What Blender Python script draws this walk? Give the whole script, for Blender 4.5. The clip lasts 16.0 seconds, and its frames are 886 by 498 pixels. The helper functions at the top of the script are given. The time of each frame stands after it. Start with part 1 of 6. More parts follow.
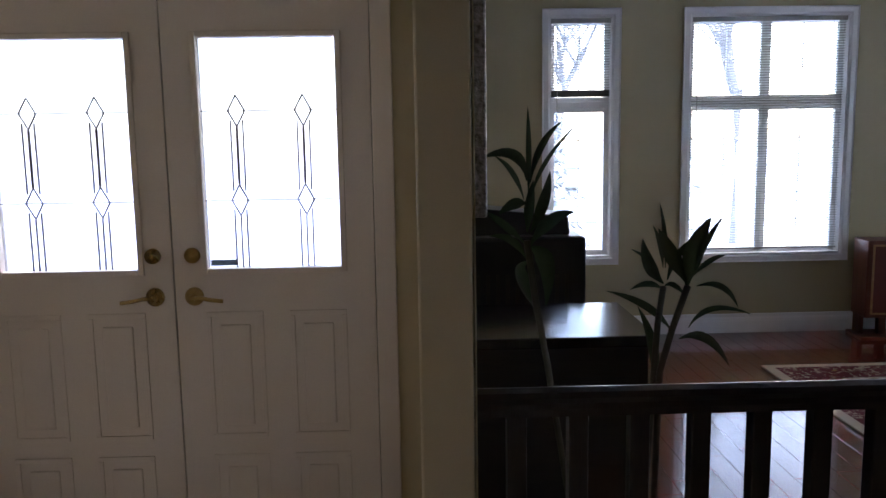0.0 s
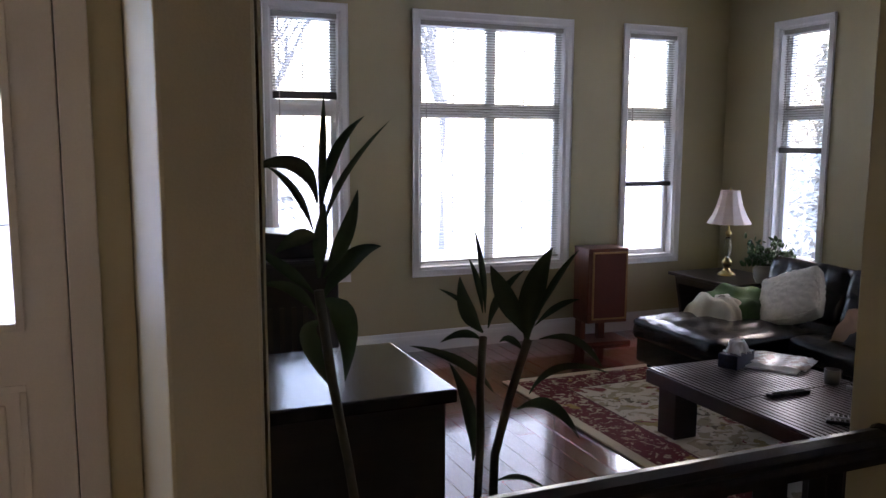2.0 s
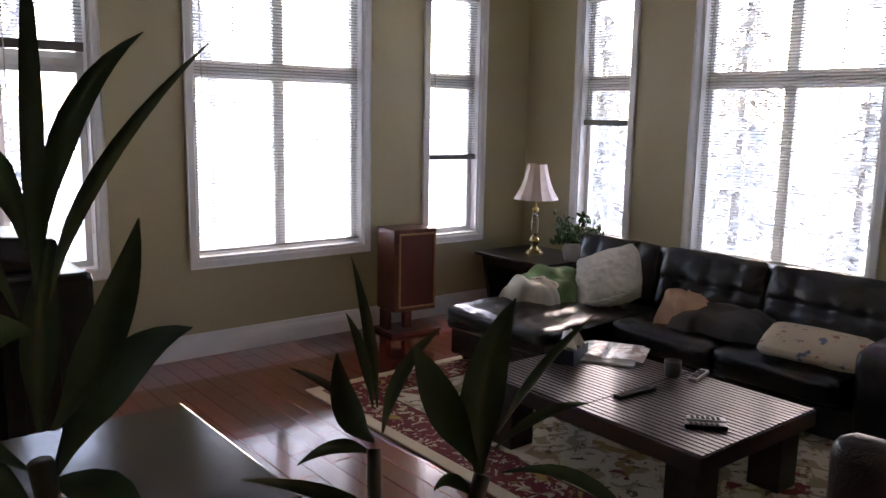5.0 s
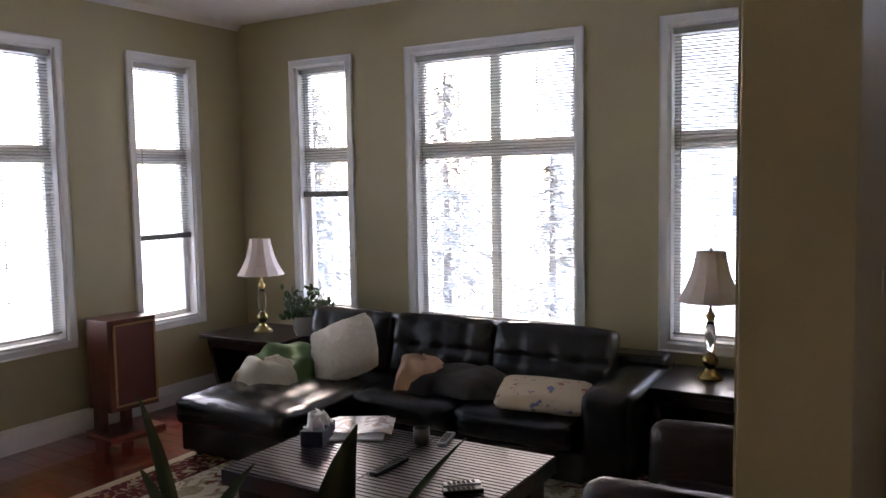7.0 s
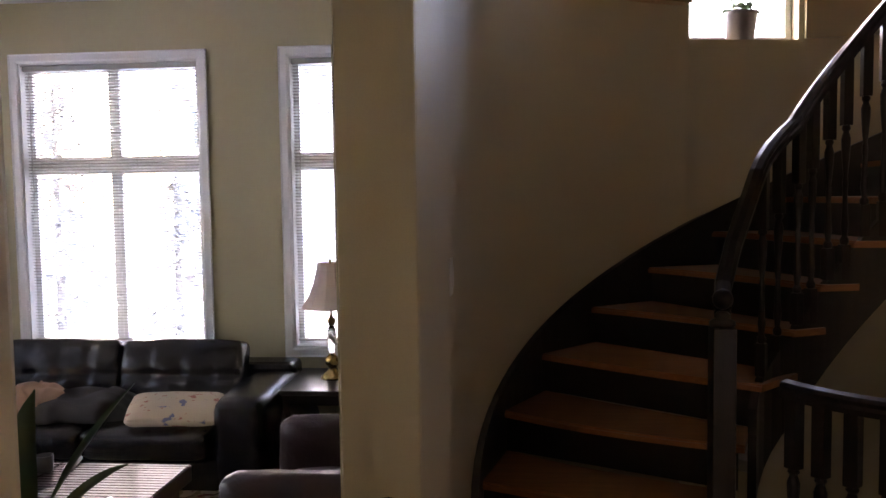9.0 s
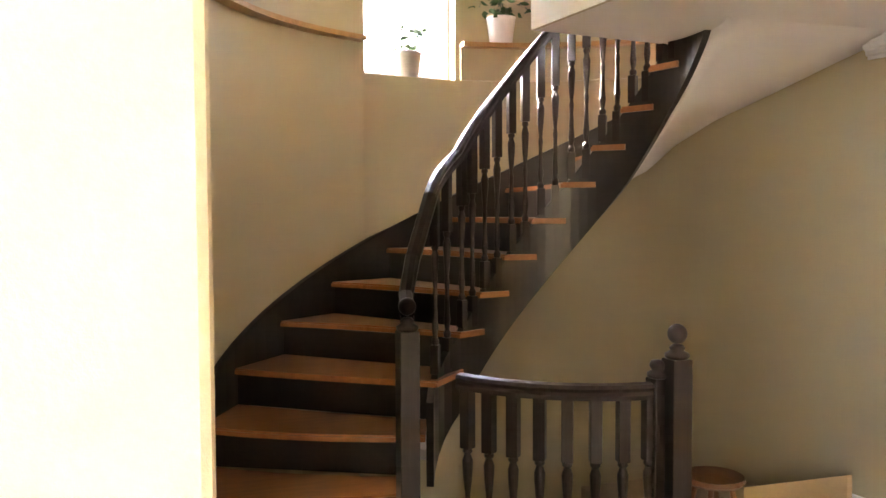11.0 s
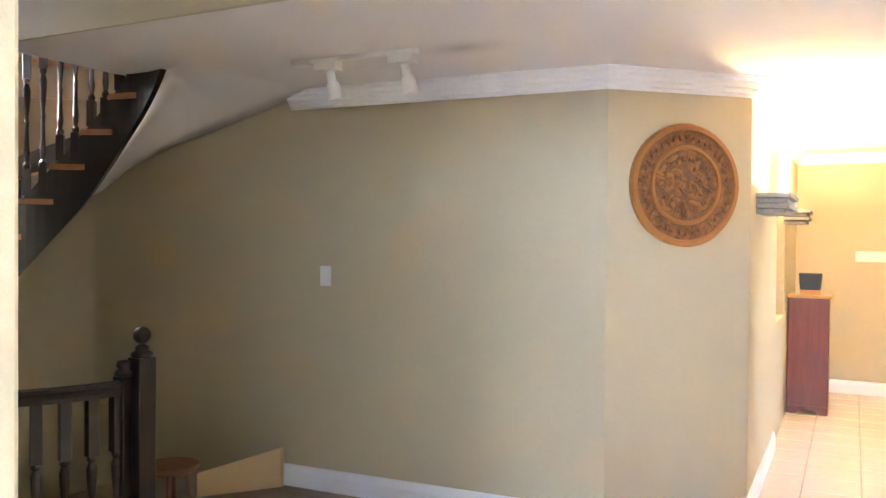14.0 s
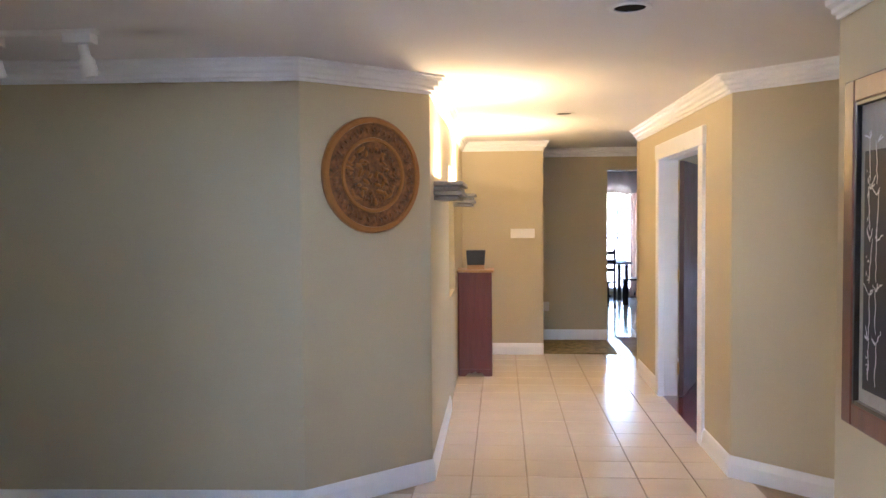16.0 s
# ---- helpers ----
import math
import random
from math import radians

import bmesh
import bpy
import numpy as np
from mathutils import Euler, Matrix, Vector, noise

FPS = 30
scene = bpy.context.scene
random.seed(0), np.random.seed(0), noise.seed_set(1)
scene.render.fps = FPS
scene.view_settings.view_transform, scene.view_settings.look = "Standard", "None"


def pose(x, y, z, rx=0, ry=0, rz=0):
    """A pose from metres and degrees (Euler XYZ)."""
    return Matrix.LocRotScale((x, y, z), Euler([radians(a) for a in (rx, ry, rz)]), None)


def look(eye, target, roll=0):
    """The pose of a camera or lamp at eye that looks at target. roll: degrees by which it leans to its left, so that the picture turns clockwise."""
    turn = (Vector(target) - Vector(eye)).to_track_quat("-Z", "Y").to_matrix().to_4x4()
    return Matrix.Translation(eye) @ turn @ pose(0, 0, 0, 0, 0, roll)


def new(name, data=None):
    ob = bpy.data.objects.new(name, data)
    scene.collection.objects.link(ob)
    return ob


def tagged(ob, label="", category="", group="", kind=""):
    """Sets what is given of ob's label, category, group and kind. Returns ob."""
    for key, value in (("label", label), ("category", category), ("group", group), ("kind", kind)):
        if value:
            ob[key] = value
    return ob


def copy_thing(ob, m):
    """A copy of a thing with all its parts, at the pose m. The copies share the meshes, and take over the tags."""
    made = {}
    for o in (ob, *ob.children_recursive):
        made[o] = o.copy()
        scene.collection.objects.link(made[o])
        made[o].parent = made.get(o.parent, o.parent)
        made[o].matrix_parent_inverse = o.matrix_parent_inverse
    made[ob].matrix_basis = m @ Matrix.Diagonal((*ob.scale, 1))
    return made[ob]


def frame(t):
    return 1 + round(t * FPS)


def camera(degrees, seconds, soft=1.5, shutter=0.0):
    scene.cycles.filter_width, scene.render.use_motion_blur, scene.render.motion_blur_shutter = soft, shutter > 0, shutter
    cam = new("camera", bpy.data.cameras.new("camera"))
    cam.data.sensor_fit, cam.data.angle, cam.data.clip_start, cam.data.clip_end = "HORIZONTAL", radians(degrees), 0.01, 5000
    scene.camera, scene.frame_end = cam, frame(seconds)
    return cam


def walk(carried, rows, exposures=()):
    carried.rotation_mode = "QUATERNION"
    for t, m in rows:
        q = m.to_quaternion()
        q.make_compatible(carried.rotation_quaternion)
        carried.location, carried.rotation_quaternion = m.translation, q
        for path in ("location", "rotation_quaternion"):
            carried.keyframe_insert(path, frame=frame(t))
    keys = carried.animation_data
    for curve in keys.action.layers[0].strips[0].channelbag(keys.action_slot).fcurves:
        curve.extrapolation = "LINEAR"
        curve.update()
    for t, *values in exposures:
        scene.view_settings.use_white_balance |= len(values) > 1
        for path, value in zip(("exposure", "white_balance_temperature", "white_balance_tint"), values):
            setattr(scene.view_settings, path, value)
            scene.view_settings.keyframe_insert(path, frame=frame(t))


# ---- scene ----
cam = camera(57.3, 16.0)
HALL_LAMP = 0.85
PATH = [
    (0, (-0.437, 0.08, 1.557), (-0.383, 2.06, 1.284), -0.9),
    (0.5, (-0.427, 0.25, 1.557), (-0.258, 2.231, 1.341), 0.1),
    (1, (-0.469, 0.444, 1.558), (-0.058, 2.392, 1.363), -0.4),
    (1.5, (-0.529, 0.632, 1.553), (0.178, 2.49, 1.331), -1.2),
    (2, (-0.505, 0.785, 1.55), (0.255, 2.616, 1.289), 0.2),
    (2.5, (-0.509, 0.965, 1.56), (0.419, 2.721, 1.324), 0.2),
    (3, (-0.492, 1.102, 1.567), (0.567, 2.782, 1.326), 1.1),
    (5.5, (-0.256, 1.682, 1.534), (1.051, 3.159, 1.2), 0.4),
    (6, (-0.285, 1.73, 1.548), (1.156, 3.093, 1.29), -1.0),
    (6.5, (-0.279, 1.772, 1.572), (1.308, 2.964, 1.324), -1.1),
    (7, (-0.273, 1.777, 1.569), (1.435, 2.806, 1.405), -1.0),
    (7.5, (-0.294, 1.748, 1.562), (1.523, 2.573, 1.437), -0.0),
    (8, (-0.346, 1.714, 1.562), (1.571, 2.274, 1.451), -0.1),
    (9, (-0.569, 1.676, 1.559), (1.419, 1.853, 1.428), -0.8),
    (9.5, (-0.695, 1.658, 1.558), (1.304, 1.674, 1.489), -1.2),
    (10, (-0.698, 1.721, 1.559), (1.285, 1.487, 1.447), -0.8),
    (12.5, (-0.971, 1.996, 1.563), (0.637, 0.807, 1.598), -0.1),
    (13, (-1.032, 2.055, 1.567), (0.396, 0.655, 1.594), 0.8),
    (13.5, (-1.117, 2.1, 1.57), (0.167, 0.566, 1.602), 1.0),
    (14, (-1.151, 2.228, 1.53), (-0.052, 0.558, 1.5), 0.5),
    (14.5, (-1.204, 2.309, 1.545), (-0.222, 0.567, 1.506), 0.3),
    (15, (-1.17, 2.359, 1.539), (-0.405, 0.511, 1.516), -1.0),
    (15.5, (-1.155, 2.395, 1.54), (-0.597, 0.475, 1.491), -0.8),
    (16, (-1.089, 2.351, 1.589), (-0.719, 0.388, 1.504), -0.5),
]
# seconds, stops, kelvin, tint
EXPOSURES = [(0, 3.65, 6000, 22), (2, 3.72, 6500, 26), (5.5, 4.08, 7000, 28), (6.5, 4.12, 7000, 27), (7, 3.98, 7050, 26), (8, 3.34, 7000, 24), (8.5, 3.58, 7000, 27), (9, 4.62, 7050, 33),
             (9.5, 5.35, 6900, 36), (10, 6.2, 6900, 34), (12.3, 7.4, 7700, 14), (13, 7.2, 6550, 16), (14, 6.6, 6100, 19), (15, 6.05, 5850, 20), (16, 5.35, 5700, 20)]
walk(cam, [(t, look(eye, target, roll)) for t, eye, target, roll in PATH], EXPOSURES)

# ---------------------------------------------------------------- light
world = bpy.data.worlds.new("overcast sky")
scene.world = world
world.use_nodes = True
wn = world.node_tree
sky = wn.nodes.new("ShaderNodeTexSky")
sky.sky_type, sky.sun_disc = "NISHITA", False
sky.sun_elevation, sky.sun_rotation, sky.dust_density = radians(35), radians(60), 1.5
wn.nodes["Background"].inputs[1].default_value = 0.15
wn.links.new(sky.outputs[0], wn.nodes["Background"].inputs[0])
sun_data = bpy.data.lights.new("sun", "SUN")
sun_data.energy, sun_data.angle, sun_data.color = 0.5, radians(40), (1.0, 0.96, 0.9)
sun_lamp = new("sun", sun_data)
sun_lamp.matrix_world = pose(0, 0, 12, 40, 0, 160)

# ---------------------------------------------------------------- materials
def material(name, rough=0.6, metal=0.0, spec=0.5):
    m = bpy.data.materials.new(name)
    m.use_nodes = True
    b = m.node_tree.nodes["Principled BSDF"]
    b.inputs["Roughness"].default_value = rough
    b.inputs["Metallic"].default_value = metal
    b.inputs["Specular IOR Level"].default_value = spec
    return m, m.node_tree, b


def ramp(nt, src, stops):
    r = nt.nodes.new("ShaderNodeValToRGB")
    els = r.color_ramp.elements
    while len(els) < len(stops):
        els.new(0.5)
    for e, (p, c) in zip(els, stops):
        e.position, e.color = p, (*c, 1)
    nt.links.new(src, r.inputs[0])
    return r.outputs[0]


def coords(nt, scale=(1, 1, 1), kind="Object"):
    tc = nt.nodes.new("ShaderNodeTexCoord")
    mp = nt.nodes.new("ShaderNodeMapping")
    mp.inputs["Scale"].default_value = scale
    nt.links.new(tc.outputs[kind], mp.inputs[0])
    return mp.outputs[0]


def world_coords(nt, scale=(1, 1, 1)):
    g = nt.nodes.new("ShaderNodeNewGeometry")
    mp = nt.nodes.new("ShaderNodeMapping")
    mp.inputs["Scale"].default_value = scale
    nt.links.new(g.outputs["Position"], mp.inputs[0])
    return mp.outputs[0]


def noise_tex(nt, vec, scale, detail=3.0, rough=0.55, distortion=0.0):
    n = nt.nodes.new("ShaderNodeTexNoise")
    n.inputs["Scale"].default_value, n.inputs["Detail"].default_value = scale, detail
    n.inputs["Roughness"].default_value, n.inputs["Distortion"].default_value = rough, distortion
    nt.links.new(vec, n.inputs["Vector"])
    return n.outputs["Fac"]


def mix(nt, fac, a, b, mode="MIX"):
    m = nt.nodes.new("ShaderNodeMix")
    m.data_type, m.blend_type = "RGBA", mode
    for s, v in ((m.inputs[0], fac), (m.inputs[6], a), (m.inputs[7], b)):
        if hasattr(v, "links"):
            nt.links.new(v, s)
        elif isinstance(v, (int, float)):
            s.default_value = v
        else:
            s.default_value = (*v, 1)
    return m.outputs[2]


def bump(nt, b, height, strength, dist=0.01):
    n = nt.nodes.new("ShaderNodeBump")
    n.inputs["Strength"].default_value, n.inputs["Distance"].default_value = strength, dist
    nt.links.new(height, n.inputs["Height"])
    nt.links.new(n.outputs[0], b.inputs["Normal"])


def plain(name, colour, rough=0.5, metal=0.0, vary=0.12, scale=6.0, grain=60.0, relief=0.08, spec=0.5, rvary=0.1):
    """Paint, metal or cloth with blotches at two scales and a fine relief."""
    m, nt, b = material(name, rough, metal, spec)
    v = world_coords(nt)
    big, fine = noise_tex(nt, v, scale, 4), noise_tex(nt, v, grain, 3)
    c0 = [max(0.0, c * (1 - vary)) for c in colour]
    c1 = [min(1.0, c * (1 + vary)) for c in colour]
    base = ramp(nt, big, [(0.3, c0), (0.7, c1)])
    col = mix(nt, 0.35, base, ramp(nt, fine, [(0.35, c0), (0.65, c1)]))
    nt.links.new(col, b.inputs["Base Color"])
    rr = nt.nodes.new("ShaderNodeMapRange")
    rr.inputs[3].default_value, rr.inputs[4].default_value = max(0.02, rough - rvary), min(1.0, rough + rvary)
    nt.links.new(big, rr.inputs[0])
    nt.links.new(rr.outputs[0], b.inputs["Roughness"])
    if relief:
        bump(nt, b, fine, relief, 0.004)
    return m


def wood(name, dark, light, rough=0.3, axis=0, ring=9.0, coat=0.0, per_piece=False, relief=0.08):
    """Stained wood with grain along the axis (0 x, 1 y, 2 z)."""
    m, nt, b = material(name, rough)
    sc = [14.0, 14.0, 14.0]
    sc[axis] = 1.1
    v = world_coords(nt, sc)
    g1, g2 = noise_tex(nt, v, ring / 4, 5, 0.6, 0.6), noise_tex(nt, v, ring * 2.5, 3)
    col = ramp(nt, g1, [(0.28, dark), (0.72, light)])
    col = mix(nt, 0.35, col, ramp(nt, g2, [(0.35, dark), (0.7, light)]))
    if per_piece:
        oi = nt.nodes.new("ShaderNodeObjectInfo")
        hs = nt.nodes.new("ShaderNodeHueSaturation")
        mr = nt.nodes.new("ShaderNodeMapRange")
        mr.inputs[3].default_value, mr.inputs[4].default_value = 0.65, 1.35
        nt.links.new(oi.outputs["Random"], mr.inputs[0])
        nt.links.new(mr.outputs[0], hs.inputs["Value"])
        nt.links.new(col, hs.inputs["Color"])
        col = hs.outputs[0]
    nt.links.new(col, b.inputs["Base Color"])
    b.inputs["Coat Weight"].default_value, b.inputs["Coat Roughness"].default_value = coat, 0.12
    bump(nt, b, g2, relief, 0.003)
    return m


WALL_LR = plain("khaki_green_paint", (0.435, 0.39, 0.24), 0.55, vary=0.05, scale=1.2, grain=240, relief=0.10)
WALL_FOYER = plain("tan_paint", (0.485, 0.418, 0.272), 0.5, vary=0.05, scale=1.2, grain=240, relief=0.10)
WHITE = plain("white_gloss_paint", (0.78, 0.79, 0.80), 0.32, vary=0.04, grain=120, relief=0.03)
CEIL = plain("ceiling_paint", (0.74, 0.72, 0.71), 0.85, vary=0.03, scale=1.5, grain=300, relief=0.2)
def ceiling_with_patch(x, y):
    """Ceiling paint with one soft grey patch at (x, y)."""
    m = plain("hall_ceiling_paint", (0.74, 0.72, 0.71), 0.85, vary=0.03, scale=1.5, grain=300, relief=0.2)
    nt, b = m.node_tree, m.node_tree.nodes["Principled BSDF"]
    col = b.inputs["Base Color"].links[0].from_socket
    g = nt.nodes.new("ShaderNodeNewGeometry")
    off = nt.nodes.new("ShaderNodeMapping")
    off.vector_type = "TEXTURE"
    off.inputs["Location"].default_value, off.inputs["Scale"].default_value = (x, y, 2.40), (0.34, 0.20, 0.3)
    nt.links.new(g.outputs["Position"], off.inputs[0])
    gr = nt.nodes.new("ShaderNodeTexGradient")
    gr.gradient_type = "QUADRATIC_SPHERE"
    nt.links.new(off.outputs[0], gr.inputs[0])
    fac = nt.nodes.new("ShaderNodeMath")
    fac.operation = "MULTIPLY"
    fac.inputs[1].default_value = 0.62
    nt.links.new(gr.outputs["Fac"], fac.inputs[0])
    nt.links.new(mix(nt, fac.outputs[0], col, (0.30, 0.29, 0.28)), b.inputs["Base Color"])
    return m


CEIL_HALL = ceiling_with_patch(0.836, -0.944)
DOOR_WHITE = plain("door_cream_paint", (0.66, 0.60, 0.56), 0.38, vary=0.05, scale=2.0, grain=150, relief=0.06)
BLIND = plain("blind_grey_aluminium", (0.40, 0.40, 0.375), 0.5, vary=0.04, relief=0)
# blind grey darkened to give the backlit shade of the bunched slats
BLIND_SHADED = plain("blind_grey_shaded", (0.10, 0.11, 0.10), 0.5, vary=0.1)
DARK_WOOD = wood("espresso_wood", (0.008, 0.006, 0.005), (0.022, 0.015, 0.012), 0.28, 0, coat=0.2)
RAIL_WOOD = wood("dark_rail_wood", (0.010, 0.007, 0.006), (0.028, 0.018, 0.014), 0.3, 2, coat=0.12)
TABLE_WOOD = wood("coffee_table_wood", (0.014, 0.007, 0.006), (0.036, 0.017, 0.014), 0.32, 1, coat=0.1, relief=0.015)
TREAD_WOOD = wood("oak_tread_wood", (0.24, 0.085, 0.028), (0.50, 0.20, 0.07), 0.32, 1, coat=0.2)
CHERRY = wood("cherry_plank", (0.11, 0.014, 0.007), (0.27, 0.042, 0.018), 0.16, 1, coat=0.7, per_piece=True)
SPEAKER_WOOD = wood("red_brown_veneer", (0.10, 0.028, 0.018), (0.20, 0.065, 0.038), 0.35, 2)
CABINET_WOOD = wood("mahogany_cabinet", (0.10, 0.022, 0.016), (0.19, 0.05, 0.03), 0.3, 2)
PINE = wood("honey_pine", (0.36, 0.19, 0.07), (0.55, 0.33, 0.14), 0.4, 0)


def leather(name, colour, rough=0.32):
    m, nt, b = material(name, rough)
    v = world_coords(nt)
    vo = nt.nodes.new("ShaderNodeTexVoronoi")
    vo.inputs["Scale"].default_value = 140
    nt.links.new(v, vo.inputs["Vector"])
    big = noise_tex(nt, v, 5, 4)
    nt.links.new(ramp(nt, big, [(0.3, [c * 0.7 for c in colour]), (0.7, [c * 1.4 for c in colour])]), b.inputs["Base Color"])
    add = nt.nodes.new("ShaderNodeMath")
    add.operation = "MULTIPLY_ADD"
    add.inputs[1].default_value = 0.12
    nt.links.new(vo.outputs["Distance"], add.inputs[0])
    nt.links.new(noise_tex(nt, v, 9, 3, 0.6, 0.8), add.inputs[2])
    bump(nt, b, add.outputs[0], 0.35, 0.02)
    return m


LEATHER = leather("black_leather", (0.010, 0.009, 0.010), 0.24)
BROWN_LEATHER = leather("brown_leather", (0.022, 0.010, 0.009), 0.3)
BRASS = plain("antique_brass", (0.45, 0.32, 0.13), 0.28, 1.0, vary=0.15)
CHROME = plain("white_metal", (0.75, 0.74, 0.72), 0.35, 0.0, vary=0.04)
BLACK = plain("black_plastic", (0.012, 0.012, 0.013), 0.35, vary=0.2)
CERAMIC = plain("grey_ceramic", (0.42, 0.42, 0.38), 0.25, vary=0.1)
SHADE = plain("lamp_shade_cloth", (0.70, 0.58, 0.52), 0.8, vary=0.05, grain=400, relief=0.15)
SOIL = plain("soil", (0.05, 0.035, 0.025), 0.95, grain=90, relief=0.6)
SNOW = plain("snow", (0.82, 0.84, 0.88), 0.9, vary=0.05, scale=0.3, grain=8, relief=0.3)
SIDING = plain("grey_siding", (0.60, 0.59, 0.56), 0.8, vary=0.1)
ROOFING = plain("snowy_roof_shingle", (0.55, 0.56, 0.59), 0.9, vary=0.2)
BARK = plain("frosted_bark", (0.24, 0.23, 0.22), 0.9, vary=0.3, grain=40, relief=0.5)
NEEDLES = plain("snowy_spruce_needles", (0.48, 0.50, 0.48), 0.8, vary=0.4, scale=2)
STEM = plain("cane_stem", (0.035, 0.03, 0.016), 0.6, vary=0.25, scale=20)
LEAF = plain("dracaena_leaf", (0.022, 0.05, 0.016), 0.33, vary=0.3, scale=7, grain=50, relief=0.15)
LEAF_SMALL = plain("jade_leaf", (0.05, 0.11, 0.035), 0.4, vary=0.3, scale=20)
FUR = plain("cream_fleece", (0.66, 0.62, 0.54), 0.95, vary=0.12, scale=25, grain=140, relief=1.0)
GREEN_CLOTH = plain("green_blanket", (0.085, 0.15, 0.06), 0.95, vary=0.2, scale=12, grain=200, relief=0.5)
CREAM_CLOTH = plain("cream_blanket", (0.55, 0.52, 0.42), 0.95, vary=0.1, scale=12, grain=200, relief=0.5)
TAN_CLOTH = plain("tan_cloth", (0.42, 0.26, 0.17), 0.9, vary=0.15, scale=12, grain=200, relief=0.5)
GREY_CLOTH = plain("charcoal_cloth", (0.045, 0.04, 0.036), 0.9, vary=0.25, scale=10, grain=200, relief=0.5)
PAPER = plain("paper", (0.72, 0.72, 0.74), 0.7, vary=0.05)
TILE = plain("cream_ceramic_tile", (0.66, 0.58, 0.47), 0.16, vary=0.05, scale=3, grain=60, relief=0.03)
GROUT = plain("grout", (0.34, 0.27, 0.20), 0.9, vary=0.2, grain=90, relief=0.3)
STONE = plain("grey_ledge_stone", (0.30, 0.29, 0.27), 0.7, vary=0.25, scale=9, grain=70, relief=0.4)
SOOT = plain("unlit_lamp_black", (0.008, 0.008, 0.008), 0.9, vary=0.2, spec=0.1)
CARD = plain("cardboard_panel", (0.52, 0.37, 0.20), 0.8, vary=0.06)
PURPLE_BROWN = plain("dark_door_wood", (0.05, 0.018, 0.018), 0.35, vary=0.2)
CURTAIN = plain("peach_curtain", (0.72, 0.52, 0.46), 0.9, vary=0.06)
def sheer(m, share):
    """Let light from behind through a cloth."""
    nt = m.node_tree
    b, out = nt.nodes["Principled BSDF"], nt.nodes["Material Output"]
    tr, mx = nt.nodes.new("ShaderNodeBsdfTranslucent"), nt.nodes.new("ShaderNodeMixShader")
    tr.inputs[0].default_value = (0.8, 0.66, 0.56, 1)
    mx.inputs[0].default_value = share
    nt.links.new(b.outputs[0], mx.inputs[1])
    nt.links.new(tr.outputs[0], mx.inputs[2])
    nt.links.new(mx.outputs[0], out.inputs[0])
    return m
sheer(CURTAIN, 0.5)


def glass(name, tint=(1, 1, 1), rough=0.0):
    m = bpy.data.materials.new(name)
    m.use_nodes = True
    nt = m.node_tree
    nt.nodes.clear()
    out = nt.nodes.new("ShaderNodeOutputMaterial")
    tr, gl, mx = nt.nodes.new("ShaderNodeBsdfTransparent"), nt.nodes.new("ShaderNodeBsdfGlossy"), nt.nodes.new("ShaderNodeMixShader")
    tr.inputs[0].default_value = (*tint, 1)
    gl.inputs["Roughness"].default_value = 0.02
    fr = nt.nodes.new("ShaderNodeFresnel")
    fr.inputs[0].default_value = 1.3
    nt.links.new(fr.outputs[0], mx.inputs[0])
    nt.links.new(tr.outputs[0], mx.inputs[1])
    nt.links.new(gl.outputs[0], mx.inputs[2])
    nt.links.new(mx.outputs[0], out.inputs[0])
    return m


def polish(m, coat, rough, ior):
    b = m.node_tree.nodes["Principled BSDF"]
    b.inputs["Coat Weight"].default_value, b.inputs["Coat Roughness"].default_value, b.inputs["Coat IOR"].default_value = coat, rough, ior
RAIL_WOOD.node_tree.nodes["Principled BSDF"].inputs["Specular IOR Level"].default_value = 0.3
polish(CHERRY, 1.0, 0.07, 1.75)


GLASS = glass("window_glass", (0.96, 0.98, 0.98))


def frosted():
    m, nt, b = material("frosted_door_glass", 0.55)
    b.inputs["Base Color"].default_value = (0.48, 0.50, 0.53, 1)
    b.inputs["Transmission Weight"].default_value = 1.0
    b.inputs["IOR"].default_value = 1.08
    bump(nt, b, noise_tex(nt, world_coords(nt), 60, 2), 0.3, 0.01)
    return m


FROST = frosted()
CRYSTAL, _, crystal = material("clear_lamp_glass", 0.04)
crystal.inputs["Base Color"].default_value, crystal.inputs["Transmission Weight"].default_value, crystal.inputs["IOR"].default_value = (0.93, 0.92, 0.88, 1), 1.0, 1.45
LEAD = plain("leaded_came", (0.16, 0.16, 0.17), 0.45, 0.4)


def rug_material():
    """Cream field of leaves and blossoms inside a burgundy border with gold flowers; object space in metres, half sizes 1 x 1."""
    m, nt, b = material("floral_rug_wool", 0.95)
    v = coords(nt)
    def blotch(scale, lo, hi, off):
        mp = nt.nodes.new("ShaderNodeMapping")
        mp.inputs["Location"].default_value = (off, off * 0.7, 0)
        nt.links.new(v, mp.inputs[0])
        n = noise_tex(nt, mp.outputs[0], scale, 2.5, 0.6, 1.2)
        return ramp(nt, n, [(lo, (0, 0, 0)), (hi, (1, 1, 1))])
    field = mix(nt, blotch(7, 0.52, 0.56, 1), (0.62, 0.55, 0.42), (0.34, 0.28, 0.17))
    field = mix(nt, blotch(4.5, 0.60, 0.63, 5), field, (0.30, 0.23, 0.08))
    field = mix(nt, blotch(5.0, 0.61, 0.64, 9), field, (0.20, 0.035, 0.03))
    field = mix(nt, blotch(9, 0.62, 0.65, 13), field, (0.12, 0.09, 0.05))
    border = mix(nt, blotch(17, 0.55, 0.58, 3), (0.13, 0.010, 0.012), (0.48, 0.38, 0.26))
    border = mix(nt, blotch(4, 0.62, 0.65, 7), border, (0.34, 0.22, 0.06))
    return m, nt, b, v, field, border


